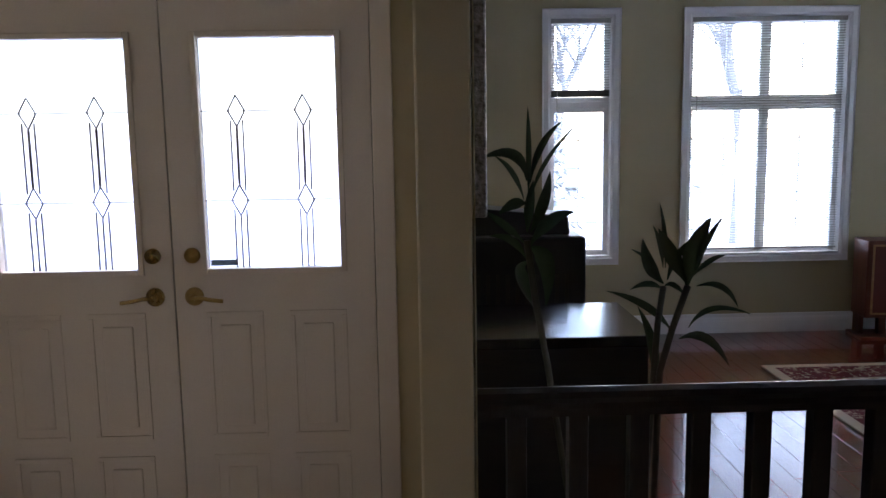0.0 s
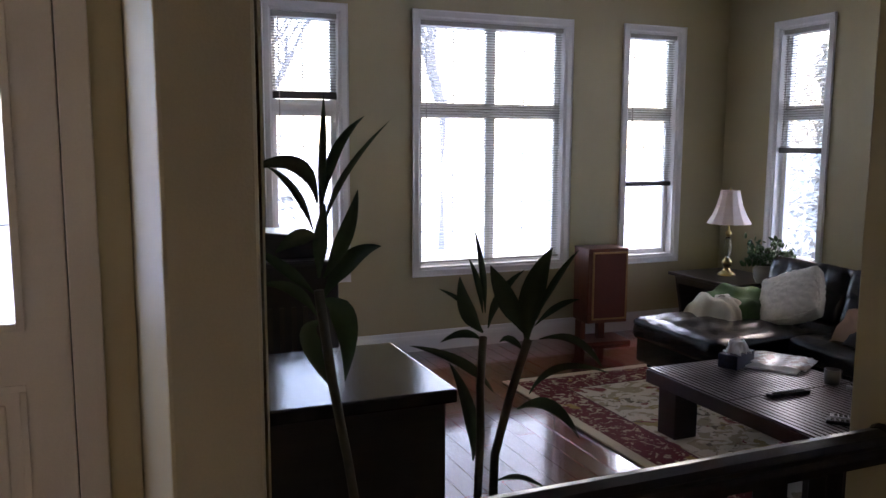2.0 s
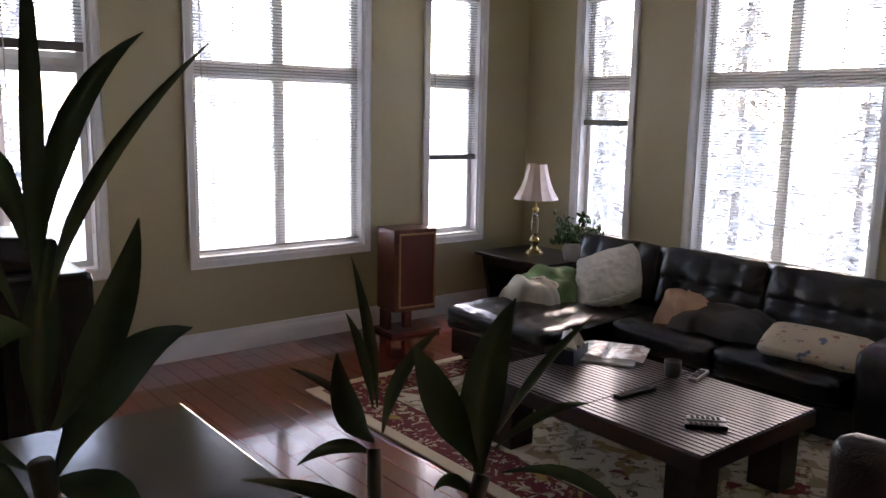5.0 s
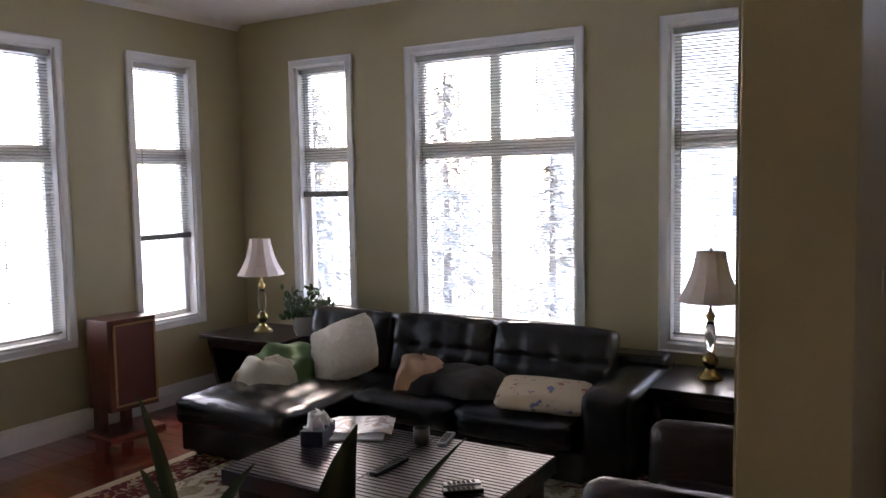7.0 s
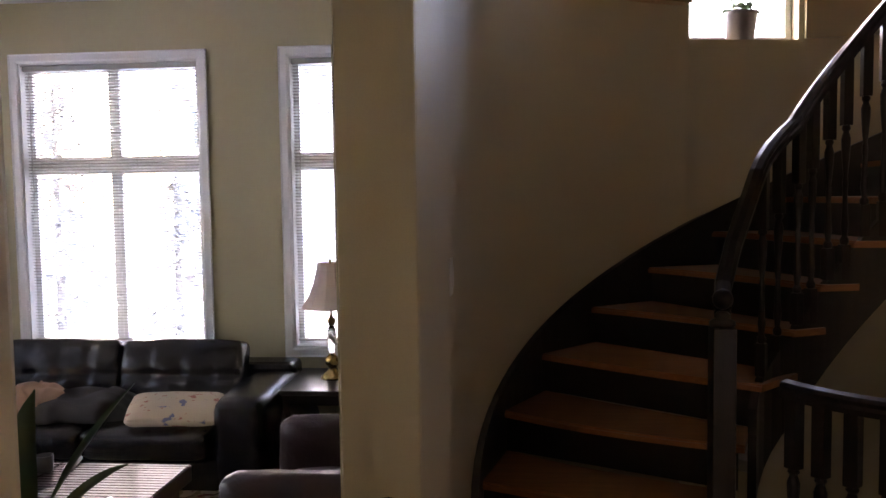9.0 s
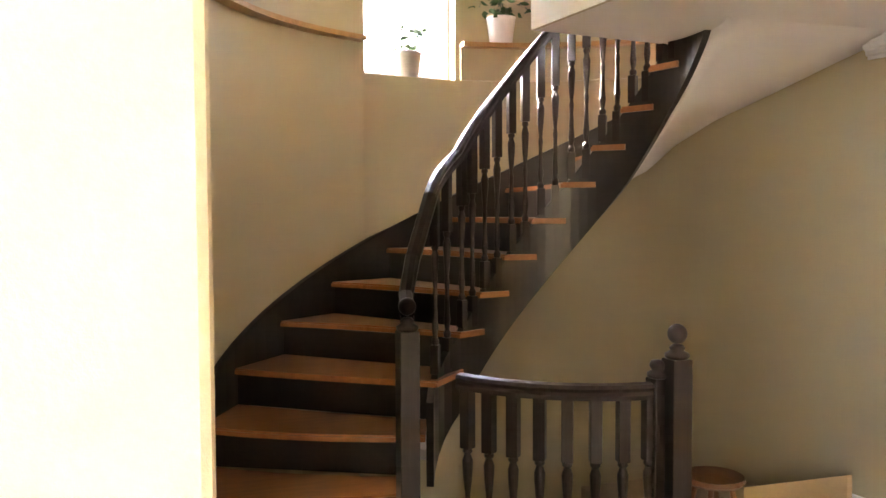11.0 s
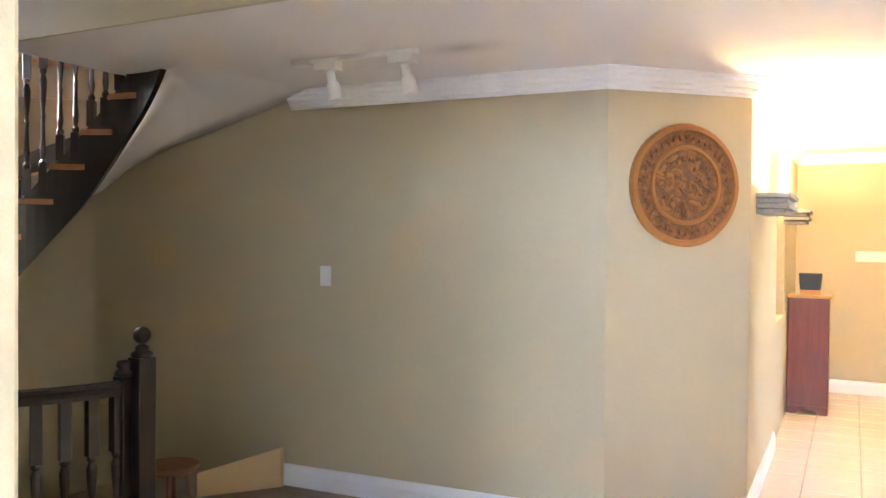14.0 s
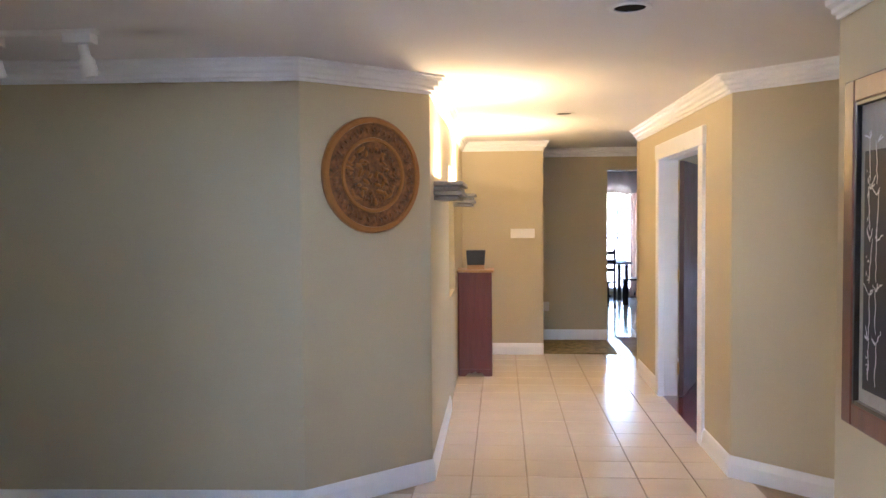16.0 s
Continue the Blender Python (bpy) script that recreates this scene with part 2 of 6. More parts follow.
# ---------------------------------------------------------------- mesh helpers
def part(name, bm, mat, parent=None, label="", smooth=False):
    me = bpy.data.meshes.new(name)
    bmesh.ops.recalc_face_normals(bm, faces=bm.faces[:])
    bm.to_mesh(me)
    bm.free()
    if smooth:
        for p in me.polygons:
            p.use_smooth = True
    me.materials.append(mat)
    ob = new(name, me)
    if parent is not None:
        ob.parent = parent
    if label:
        ob["label"] = label
    return ob


def thing(name, label, category, m=None, group="", kind=""):
    ob = new(name)
    if m is not None:
        ob.matrix_basis = m
    return tagged(ob, label, category, group, kind)


def box(x0, x1, y0, y1, z0, z1, bevel=0.0, seg=2, bm=None):
    own = bm is None
    b = bmesh.new()
    bmesh.ops.create_cube(b, size=1)
    for v in b.verts:
        v.co = ((x0 + x1) / 2 + v.co.x * (x1 - x0), (y0 + y1) / 2 + v.co.y * (y1 - y0), (z0 + z1) / 2 + v.co.z * (z1 - z0))
    if bevel:
        bmesh.ops.bevel(b, geom=b.edges[:], offset=bevel, segments=seg, profile=0.5, affect="EDGES")
    if own:
        return b
    join(bm, b)
    return bm


def join(bm, b, m=None):
    if m is not None:
        bmesh.ops.transform(b, matrix=m, verts=b.verts[:])
    me = bpy.data.meshes.new("t")
    b.to_mesh(me)
    b.free()
    bm.from_mesh(me)
    bpy.data.meshes.remove(me)
    return bm


def boxes(lst, bevel=0.0):
    bm = bmesh.new()
    for q in lst:
        box(*q, bevel=bevel, bm=bm)
    return bm


def lathe(profile, seg=20, m=None):
    """Revolve (radius, z) pairs round z."""
    bm = bmesh.new()
    rings = []
    for r, z in profile:
        if r < 1e-5:
            rings.append([bm.verts.new((0, 0, z))])
        else:
            rings.append([bm.verts.new((r * math.cos(a), r * math.sin(a), z)) for a in (2 * math.pi * k / seg for k in range(seg))])
    for a, b in zip(rings, rings[1:]):
        for k in range(seg):
            q = [a[k % len(a)], a[(k + 1) % len(a)], b[(k + 1) % len(b)], b[k % len(b)]]
            q = list(dict.fromkeys(q))
            if len(q) > 2:
                bm.faces.new(q)
    for ring, flip in ((rings[0], True), (rings[-1], False)):
        if len(ring) > 2:
            bm.faces.new(ring[::-1] if flip else ring)
    if m is not None:
        bmesh.ops.transform(bm, matrix=m, verts=bm.verts[:])
    return bm


def sweep(path, section, closed_ends=True, up=Vector((0, 0, 1))):
    """Sweep a section of (side, up) offsets along a path of points."""
    bm = bmesh.new()
    rings = []
    pts = [Vector(p) for p in path]
    for i, p in enumerate(pts):
        d = (pts[min(i + 1, len(pts) - 1)] - pts[max(i - 1, 0)]).normalized()
        side = d.cross(up).normalized()
        u = side.cross(d).normalized()
        rings.append([bm.verts.new(p + side * a + u * b) for a, b in section])
    n = len(section)
    for a, b in zip(rings, rings[1:]):
        for k in range(n):
            bm.faces.new((a[k], a[(k + 1) % n], b[(k + 1) % n], b[k]))
    if closed_ends:
        bm.faces.new(rings[0][::-1])
        bm.faces.new(rings[-1])
    return bm


def tube(path, r, seg=8):
    return sweep(path, [(r * math.cos(2 * math.pi * k / seg), r * math.sin(2 * math.pi * k / seg)) for k in range(seg)])


def wall_along(name, mat, p0, p1, thick, z0, z1, holes=(), label="", side=1):
    """Wall whose visible face runs from p0 to p1; its thickness lies to the left of the way (side 1). holes: (s0, s1, z0, z1)."""
    d = Vector((p1[0] - p0[0], p1[1] - p0[1]))
    L = d.length
    ss = sorted({0, L, *[h[0] for h in holes], *[h[1] for h in holes]})
    zs = sorted({z0, z1, *[h[2] for h in holes], *[h[3] for h in holes]})
    bm = bmesh.new()
    for a, b in zip(ss, ss[1:]):
        for c, e in zip(zs, zs[1:]):
            if not any(h[0] <= a + 1e-6 and b <= h[1] + 1e-6 and h[2] <= c + 1e-6 and e <= h[3] + 1e-6 for h in holes):
                y0, y1 = (0, thick) if side > 0 else (-thick, 0)
                box(a, b, y0, y1, c, e, bm=bm)
    bmesh.ops.remove_doubles(bm, verts=bm.verts[:], dist=1e-5)
    seen = {}
    for f in bm.faces:
        c = f.calc_center_median()
        seen.setdefault((round(c.x, 4), round(c.y, 4), round(c.z, 4)), []).append(f)
    bmesh.ops.delete(bm, geom=[f for fs in seen.values() if len(fs) > 1 for f in fs], context="FACES_ONLY")
    ob = part(name, bm, mat)
    ob.matrix_basis = pose(p0[0], p0[1], 0, 0, 0, math.degrees(math.atan2(d.y, d.x)))
    return tagged(ob, label or "painted plaster wall", "wall", kind="structure")


def trim_along(name, path, prof, mat=WHITE, label="white painted wooden baseboard", category="baseboard"):
    return tagged(part(name, sweep(path, prof), mat), label, category, kind="structure")


# ---------------------------------------------------------------- structure
LF = -0.19          # living room floor
LC = 2.96           # living room ceiling
HC = 2.40           # hall ceiling
UF = 2.595          # top of the landing edge
UP = 5.4            # ceiling over the open foyer
NY, XE = 7.0, 4.99  # window walls of the living room
SX, SY, SR, SO = 2.58, 0.10, 0.62, 1.76   # stair centre, inner and outer radius
WZ0, WZ1 = 0.44, 2.60
NORTH = [(0.607, 1.269, "narrow"), (1.80, 3.281, "wide"), (3.807, 4.483, "narrow")]
EAST = [(6.413, 5.768, "narrow"), (5.253, 3.81, "wide"), (3.293, 2.64, "narrow")]

CAS = 0.062
wall_along("wall_north", WALL_LR, (-0.324, NY), (XE + 0.2, NY), 0.2, LF - 0.1, LC + 0.1,
           [(a + 0.324 + CAS, b + 0.324 - CAS, WZ0 + CAS, WZ1 - CAS) for a, b, _ in NORTH], "khaki green painted wall with three tall windows")
wall_along("wall_east", WALL_LR, (XE, NY), (XE, 1.84), 0.2, LF - 0.1, LC + 0.1,
           [(NY - a + CAS, NY - b - CAS, WZ0 + CAS, WZ1 - CAS) for a, b, _ in EAST], "khaki green painted wall with three tall windows")
# wall between the living room and the stairs, with its free end
bm = box(0.967, 0.99, 1.862, 2.018, -0.3, UP, bevel=0.004)
box(0.99, 1.68, 1.862, 2.018, -0.3, UP, bm=bm)
box(1.68, 5.2, 1.90, 2.018, -0.3, UP, bm=bm)
tagged(part("wall_stair", bm, WALL_FOYER), "tan painted partition wall with a free end", "wall", kind="structure")
wall_along("wall_living_south", WALL_LR, (0.985, 2.022), (XE, 2.022), 0.003, LF, LC, (), "khaki green painted wall", 1)
# wall between the front door and the living room
bm = box(-0.445, -0.324, 1.834, 3.2, -0.3, UP, bevel=0.006)
tagged(part("wall_partition", bm, WALL_FOYER), "tan painted partition wall with a free end", "wall", kind="structure")
wall_along("wall_living_west", WALL_LR, (-0.320, 1.842), (-0.320, NY), 0.003, LF, LC, (), "khaki green painted wall", -1)
wall_along("wall_living_west_outer", WALL_LR, (-0.324, 3.2), (-0.324, NY + 0.2), 0.15, LF - 0.1, LC + 0.1, (), "khaki green painted wall")
tagged(part("header", box(-0.324, 0.97, 1.81, 1.98, 2.78, UP), WALL_FOYER), "tan painted wall over the opening", "wall", kind="structure")
tagged(part("ceiling_living", box(-0.45, XE + 0.2, 1.84, NY + 0.2, LC, LC + 0.15), CEIL), "white painted ceiling", "ceiling", kind="structure")
# cove between the walls and the living room ceiling
tagged(part("ceiling_cove", sweep([(-0.3, NY, LC), (XE, NY, LC)], [(0.0, 0.0), (0.0, -0.05), (0.05, 0.0)]), CEIL), "plain white cove", "trim", kind="structure")

# front door wall
DY = 3.065
wall_along("wall_front", WALL_FOYER, (-3.6, DY), (-0.449, DY), 0.2, -0.3, UP,
           [(3.6 - 2.125, 3.6 - 0.60, -0.001, 2.09), (3.6 - 2.05, 3.6 - 0.67, 2.55, 3.65)], "tan painted entrance wall")
# curved stair wall with its window
A0, A1 = 96, -92
def arc(r, a, z=0.0):
    return Vector((SX + r * math.cos(radians(a)), SY + r * math.sin(radians(a)), z))
SW0, SW1, SWZ0, SWZ1 = 19.0, -2.0, 2.43, 3.6
line = [(arc(SO, a), arc(SO + 0.2, a), a) for a in sorted({*range(-42, 93, 2), SW0, SW1}, reverse=True) if not SW1 < a < SW0]
BEND0, BEND1, BEND2 = arc(SO, -42), Vector((3.794, -1.182, 0)), Vector((2.476, -1.383, 0))
def bend(t):
    return BEND0 * (1 - t) ** 2 + BEND1 * 2 * t * (1 - t) + BEND2 * t * t
line = [(Vector((1.675, 1.888, 0)), Vector((1.70, 1.95, 0)), 130), (Vector((2.05, 1.884, 0)), Vector((2.05, 1.96, 0)), 110)] + line
line += [(bend(k / 16), bend(k / 16) + Vector((0.09, -0.18, 0)), -42 - k) for k in range(1, 17)]
bm = bmesh.new()
levels = (-2.6, SWZ0, SWZ1, UP)
grid = {(i, s, k): bm.verts.new((q[s].x, q[s].y, z)) for i, q in enumerate(line) for s in (0, 1) for k, z in enumerate(levels)}
for i in range(len(line) - 1):
    gap = line[i][2] == SW0
    for k in range(3):
        if gap and k == 1:
            for (i0, s0, k0), (i1, s1, k1), (i2, s2, k2), (i3, s3, k3) in (((i, 0, 1), (i + 1, 0, 1), (i + 1, 1, 1), (i, 1, 1)), ((i, 0, 2), (i + 1, 0, 2), (i + 1, 1, 2), (i, 1, 2)), ((i, 0, 1), (i, 0, 2), (i, 1, 2), (i, 1, 1)), ((i + 1, 0, 1), (i + 1, 0, 2), (i + 1, 1, 2), (i + 1, 1, 1))):
                bm.faces.new((grid[i0, s0, k0], grid[i1, s1, k1], grid[i2, s2, k2], grid[i3, s3, k3]))
            continue
        for s in (0, 1):
            f = bm.faces.new((grid[i, s, k], grid[i + 1, s, k], grid[i + 1, s, k + 1], grid[i, s, k + 1]))
            f.smooth = s == 0
tagged(part("wall_curved", bm, WALL_FOYER), "tall curved tan wall round the staircase", "wall", kind="structure")
# ceilings and the upper floor
tagged(part("ceiling_foyer", box(-5.6, 5.2, -4.6, 3.3, UP, UP + 0.15), CEIL), "high white foyer ceiling", "ceiling", kind="structure")
# floors
tagged(part("floor", boxes([(-5.5, -0.40, -15.5, 3.3, -0.2, -0.010), (-0.40, 1.9, -15.5, 1.80, -0.2, -0.010), (1.9, 4.2, 0.8, 1.86, -0.2, -0.010), (1.9, 3.3, -1.9, -0.35, -0.2, -0.010)]), GROUT), "grouted bed of the tiled floor", "floor", kind="structure")
tagged(part("floor_living", box(-0.45, XE + 0.1, 1.98, NY + 0.1, LF - 0.15, LF - 0.012), DARK_WOOD), "dark wooden floor base", "floor", kind="structure")
tagged(part("step_edge", box(-0.324, 0.97, 1.79, 1.985, -0.2, 0.0, bevel=0.004), TREAD_WOOD), "wooden floor edge under the railing", "trim", kind="structure")
tagged(part("ground", box(-250, 250, -250, 250, -0.9, -0.7), SNOW), "snow-covered ground", "ground", kind="structure")

# ---------------------------------------------------------------- windows
def window(name, w, h, wide, m, drop, label):
    """Cased window with a transom, mullion, grilles and a slatted blind. Local x along the wall, y outwards, z up; (0, 0, 0) is the casing's lower corner.
    drop: the height of the blind's bottom rail as a share of the window's height."""
    win = thing(name, label, "window", m, kind="structure")
    c, d = CAS, 0.13
    bm = bmesh.new()
    prof = [(0.0, 0.002), (0.0, -0.012), (0.012, -0.020), (0.05, -0.016), (c, -0.024), (c, 0.002)]
    # mitred casing
    corners = [((0, 0), (1, 1)), ((w, 0), (-1, 1)), ((w, h), (-1, -1)), ((0, h), (1, -1))]
    rings = [[bm.verts.new((x + sx * (c - o), y, z + sz * (c - o))) for o, y in prof] for (x, z), (sx, sz) in corners]
    for i in range(4):
        a, b = rings[i], rings[(i + 1) % 4]
        for k in range(len(prof)):
            bm.faces.new((a[k], a[(k + 1) % len(prof)], b[(k + 1) % len(prof)], b[k]))
    part("casing", bm, WHITE, win)
    # lining
    part("jamb_lining", boxes([(c, c + 0.012, 0, d, c, h - c), (w - c - 0.012, w - c, 0, d, c, h - c), (c + 0.012, w - c - 0.012, 0, d, h - c - 0.012, h - c), (c + 0.012, w - c - 0.012, -0.004, d, c, c + 0.015)]), WHITE, win)
    fx0, fx1, fz0, fz1 = c + 0.014, w - c - 0.014, c + 0.017, h - c - 0.014
    tz = fz0 + (fz1 - fz0) * 0.645
    fw = 0.042
    frames = []
    spans = [(fx0, fx1)] if not wide else [(fx0, (fx0 + fx1) / 2), ((fx0 + fx1) / 2, fx1)]
    part("transom", box(fx0, fx1, d - 0.06, d + 0.01, tz - 0.026, tz + 0.026, bevel=0.003), WHITE, win)
    if wide:
        part("mullion", box((fx0 + fx1) / 2 - 0.012, (fx0 + fx1) / 2 + 0.012, d - 0.055, d + 0.01, fz0, fz1, bevel=0.003), WHITE, win)
    for z0, z1 in ((fz0, tz - 0.022), (tz + 0.022, fz1)):
        for x0, x1 in spans:
            y0, y1 = d - 0.05, d
            fr = part("sash", boxes([(x0, x0 + fw, y0, y1, z0, z1), (x1 - fw, x1, y0, y1, z0, z1), (x0 + fw, x1 - fw, y0, y1, z0, z0 + fw), (x0 + fw, x1 - fw, y0, y1, z1 - fw, z1)], 0.004), WHITE, win)
            pane = part("pane", box(x0 + fw, x1 - fw, d - 0.028, d - 0.022, z0 + fw, z1 - fw), GLASS, fr)
            pane.visible_shadow = False
            cols, rows = 2, (5 if z0 == fz0 else 2)
            bars = [((x0 + fw) + (x1 - x0 - 2 * fw) * k / cols - 0.005, (x0 + fw) + (x1 - x0 - 2 * fw) * k / cols + 0.005, d - 0.020, d - 0.014, z0 + fw, z1 - fw) for k in range(1, cols)]
            bars += [(x0 + fw, x1 - fw, d - 0.0195, d - 0.0145, z0 + fw + (z1 - z0 - 2 * fw) * k / rows - 0.005, z0 + fw + (z1 - z0 - 2 * fw) * k / rows + 0.005) for k in range(1, rows)]
            part("grille", boxes(bars), WHITE, fr)
    # blind: head rail, slats, bottom rail, wand
    hx0, hx1 = fx0 + 0.004, fx1 - 0.004
    part("head_rail", box(hx0, hx1, 0.015, 0.055, fz1 - 0.04, fz1 - 0.002, bevel=0.003), BLIND, win)
    zb = h * drop
    zb = max(zb, fz0 + 0.008)
    bm = bmesh.new()
    z = fz1 - 0.055
    k = 0
    while z > zb + 0.02:
        x0, x1, t = hx0 + 0.004, hx1 - 0.004, 0.0035
        vs = [bm.verts.new(p) for p in ((x0, 0.024, z + t), (x1, 0.024, z + t), (x1, 0.036, z + 0.002), (x0, 0.036, z + 0.002), (x1, 0.048, z - t), (x0, 0.048, z - t))]
        bm.faces.new((vs[0], vs[1], vs[2], vs[3]))
        bm.faces.new((vs[3], vs[2], vs[4], vs[5]))
        z -= 0.0215
        k += 1
    part("slats", bm, BLIND, win)
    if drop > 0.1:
        # same slats gathered up; their backlit shade is put into the colour
        part("gathered_slats", box(hx0 + 0.004, hx1 - 0.004, 0.022, 0.050, zb, zb + 0.03 + 0.035 * drop, bevel=0.003), BLIND_SHADED, win, "bunched slats on the bottom rail, coloured dark as against the light")
    else:
        part("bottom_rail", box(hx0 + 0.004, hx1 - 0.004, 0.024, 0.048, zb, zb + 0.014, bevel=0.003), BLIND, win)
    for f in (0.14, 0.86) if not wide else (0.08, 0.36, 0.64, 0.92):
        x = hx0 + (hx1 - hx0) * f
        part("cord", box(x - 0.001, x + 0.001, 0.0355, 0.0375, zb, fz1 - 0.04), BLIND, win)
    part("wand", tube([(hx0 + 0.05, 0.016, fz1 - 0.05), (hx0 + 0.05, 0.014, fz1 - 0.05 - h * 0.42)], 0.004, 6), BLIND, win)
    return win


for i, ((a, b, k), drop) in enumerate(zip(NORTH, (0.665, 0.05, 0.33))):
    window("window_%d" % (i + 1), b - a, WZ1 - WZ0, k == "wide", pose(a, NY, WZ0), drop,
           "tall white-cased %s window with a slatted blind" % ("double" if k == "wide" else "narrow"))
for i, ((a, b, k), drop) in enumerate(zip(EAST, (0.475, 0.05, 0.05))):
    window("window_%d" % (i + 4), a - b, WZ1 - WZ0, k == "wide", pose(XE, a, WZ0, 0, 0, -90), drop,
           "tall white-cased %s window with a slatted blind" % ("double" if k == "wide" else "narrow"))

# ---------------------------------------------------------------- baseboards and crown
BASE = [(0, 0), (0.018, 0), (0.018, 0.10), (0.014, 0.125), (0.008, 0.14), (0.006, 0.165), (0, 0.17)]
BASE_H = [(0, 0), (0.018, 0), (0.018, 0.085), (0.013, 0.105), (0.007, 0.125), (0, 0.13)]
CROWN = [(0, -0.108), (0.012, -0.108), (0.014, -0.094), (0.030, -0.088), (0.032, -0.070), (0.052, -0.060), (0.055, -0.040), (0.076, -0.028), (0.079, -0.014), (0.092, -0.010), (0.094, 0), (0, 0)]
trim_along("baseboard", [(-0.30, NY, LF), (XE, NY, LF)], BASE)
trim_along("baseboard", [(XE, NY, LF), (XE, 2.0, LF)], BASE)

trim_along("baseboard", [(-0.445, 3.04, 0), (-0.445, 1.834, 0), (-0.330, 1.834, 0)], BASE_H)
trim_along("baseboard", [(0.967, 1.89, 0), (0.967, 1.862, 0), (1.68, 1.862, 0)], BASE_H)
# ---------------------------------------------------------------- front double door
def front_door(x0, x1, hinge_left, name):
    d = thing(name, "closed cream front door with a leaded half-light", "door", kind="structure")
    y0, y1 = DY + 0.03, DY + 0.075
    gx0, gx1, gz0, gz1 = x0 + 0.125, x1 - 0.125, 1.085, 1.925
    bm = boxes([(x0, gx0, y0, y1, 0.012, 2.075), (gx1, x1, y0, y1, 0.012, 2.075), (gx0, gx1, y0, y1, 0.012, gz0), (gx0, gx1, y0, y1, gz1, 2.075)])
    slab = part("slab", bm, DOOR_WHITE, d)
    # two raised panels below the glass
    mid = (gx0 + gx1) / 2
    for a, b in ((x0 + 0.11, mid - 0.05), (mid + 0.05, x1 - 0.11)):
        for z0, z1 in ((0.425, 0.92), (0.12, 0.36)):
            bm = boxes([(a, b, y0 - 0.006, y0, z0, z0 + 0.018), (a, b, y0 - 0.006, y0, z1 - 0.018, z1), (a, a + 0.018, y0 - 0.006, y0, z0 + 0.018, z1 - 0.018), (b - 0.018, b, y0 - 0.006, y0, z0 + 0.018, z1 - 0.018)], 0.002)
            part("panel_moulding", bm, DOOR_WHITE, slab)
            part("raised_panel", box(a + 0.05, b - 0.05, y0 - 0.007, y0 + 0.002, z0 + 0.05, z1 - 0.05, bevel=0.005), DOOR_WHITE, slab)
    fr = 0.022
    part("glass_frame", boxes([(gx0 - fr, gx0, y0 - 0.012, y0, gz0 - fr, gz1 + fr), (gx1, gx1 + fr, y0 - 0.012, y0, gz0 - fr, gz1 + fr), (gx0, gx1, y0 - 0.012, y0, gz0 - fr, gz0), (gx0, gx1, y0 - 0.012, y0, gz1, gz1 + fr)], 0.003), DOOR_WHITE, d)
    pane = part("pane", box(gx0, gx1, y0 + 0.02, y0 + 0.026, gz0, gz1), FROST, d, "frosted glass pane")
    pane.visible_shadow = False
    # leaded pattern: two columns of diamonds joined by strips
    W, H = gx1 - gx0, gz1 - gz0
    bm = bmesh.new()
    def line(ax, az, bx, bz, r=0.0036):
        join(bm, tube([(gx0 + W * ax, y0 + 0.016, gz0 + H * az), (gx0 + W * bx, y0 + 0.016, gz0 + H * bz)], r, 5)) if ax != bx or az != bz else None
    def vline(ax, z0, z1, r=0.0028):
        x = gx0 + W * ax
        box(x - r, x + r, y0 + 0.013, y0 + 0.019, gz0 + H * z0, gz0 + H * z1, bm=bm)
    for z in (0.30, 0.69):
        box(gx0, gx1, y0 + 0.014, y0 + 0.018, gz0 + H * z - 0.002, gz0 + H * z + 0.002, bm=bm)
    for u in (0.26, 0.75):
        for zc in (0.30, 0.69):
            q = [(u, zc + 0.068), (u + 0.062, zc), (u, zc - 0.068), (u - 0.062, zc)]
            for p, r in zip(q, q[1:] + q[:1]):
                line(*p, *r)
        for du in (-0.045, 0.0, 0.045):
            vline(u + du, 0.34 if du else 0.37, 0.65 if du else 0.62, 0.0028 if du else 0.0045)
            vline(u + du, 0.0, 0.26 if du else 0.23)
    part("leaded_came", bm, LEAD, d)
    # lever and bolt
    lx = x1 - 0.07 if hinge_left else x0 + 0.07
    s = -1 if hinge_left else 1
    back = Matrix.Translation((lx, y0, 0.98)) @ pose(0, 0, 0, 90)
    lever = part("lever_handle", lathe([(0, 0), (0.036, 0), (0.034, 0.008), (0.018, 0.014), (0.012, 0.03), (0.012, 0.05), (0, 0.052)], 18, back), BRASS, d, "brass lever handle", True)
    part("lever", sweep([(lx, y0 - 0.045, 0.98), (lx + s * 0.03, y0 - 0.048, 0.983), (lx + s * 0.07, y0 - 0.046, 0.974), (lx + s * 0.115, y0 - 0.044, 0.968)], [(0.008 * math.cos(k), 0.008 * math.sin(k)) for k in (0, 1.05, 2.1, 3.14, 4.19, 5.24)]), BRASS, lever, "", True)
    part("deadbolt", lathe([(0, 0), (0.03, 0), (0.028, 0.012), (0.012, 0.016), (0.010, 0.03), (0, 0.031)], 18, Matrix.Translation((lx, y0, 1.135)) @ pose(0, 0, 0, 90)), BRASS, d, "brass deadbolt", True)
    return d


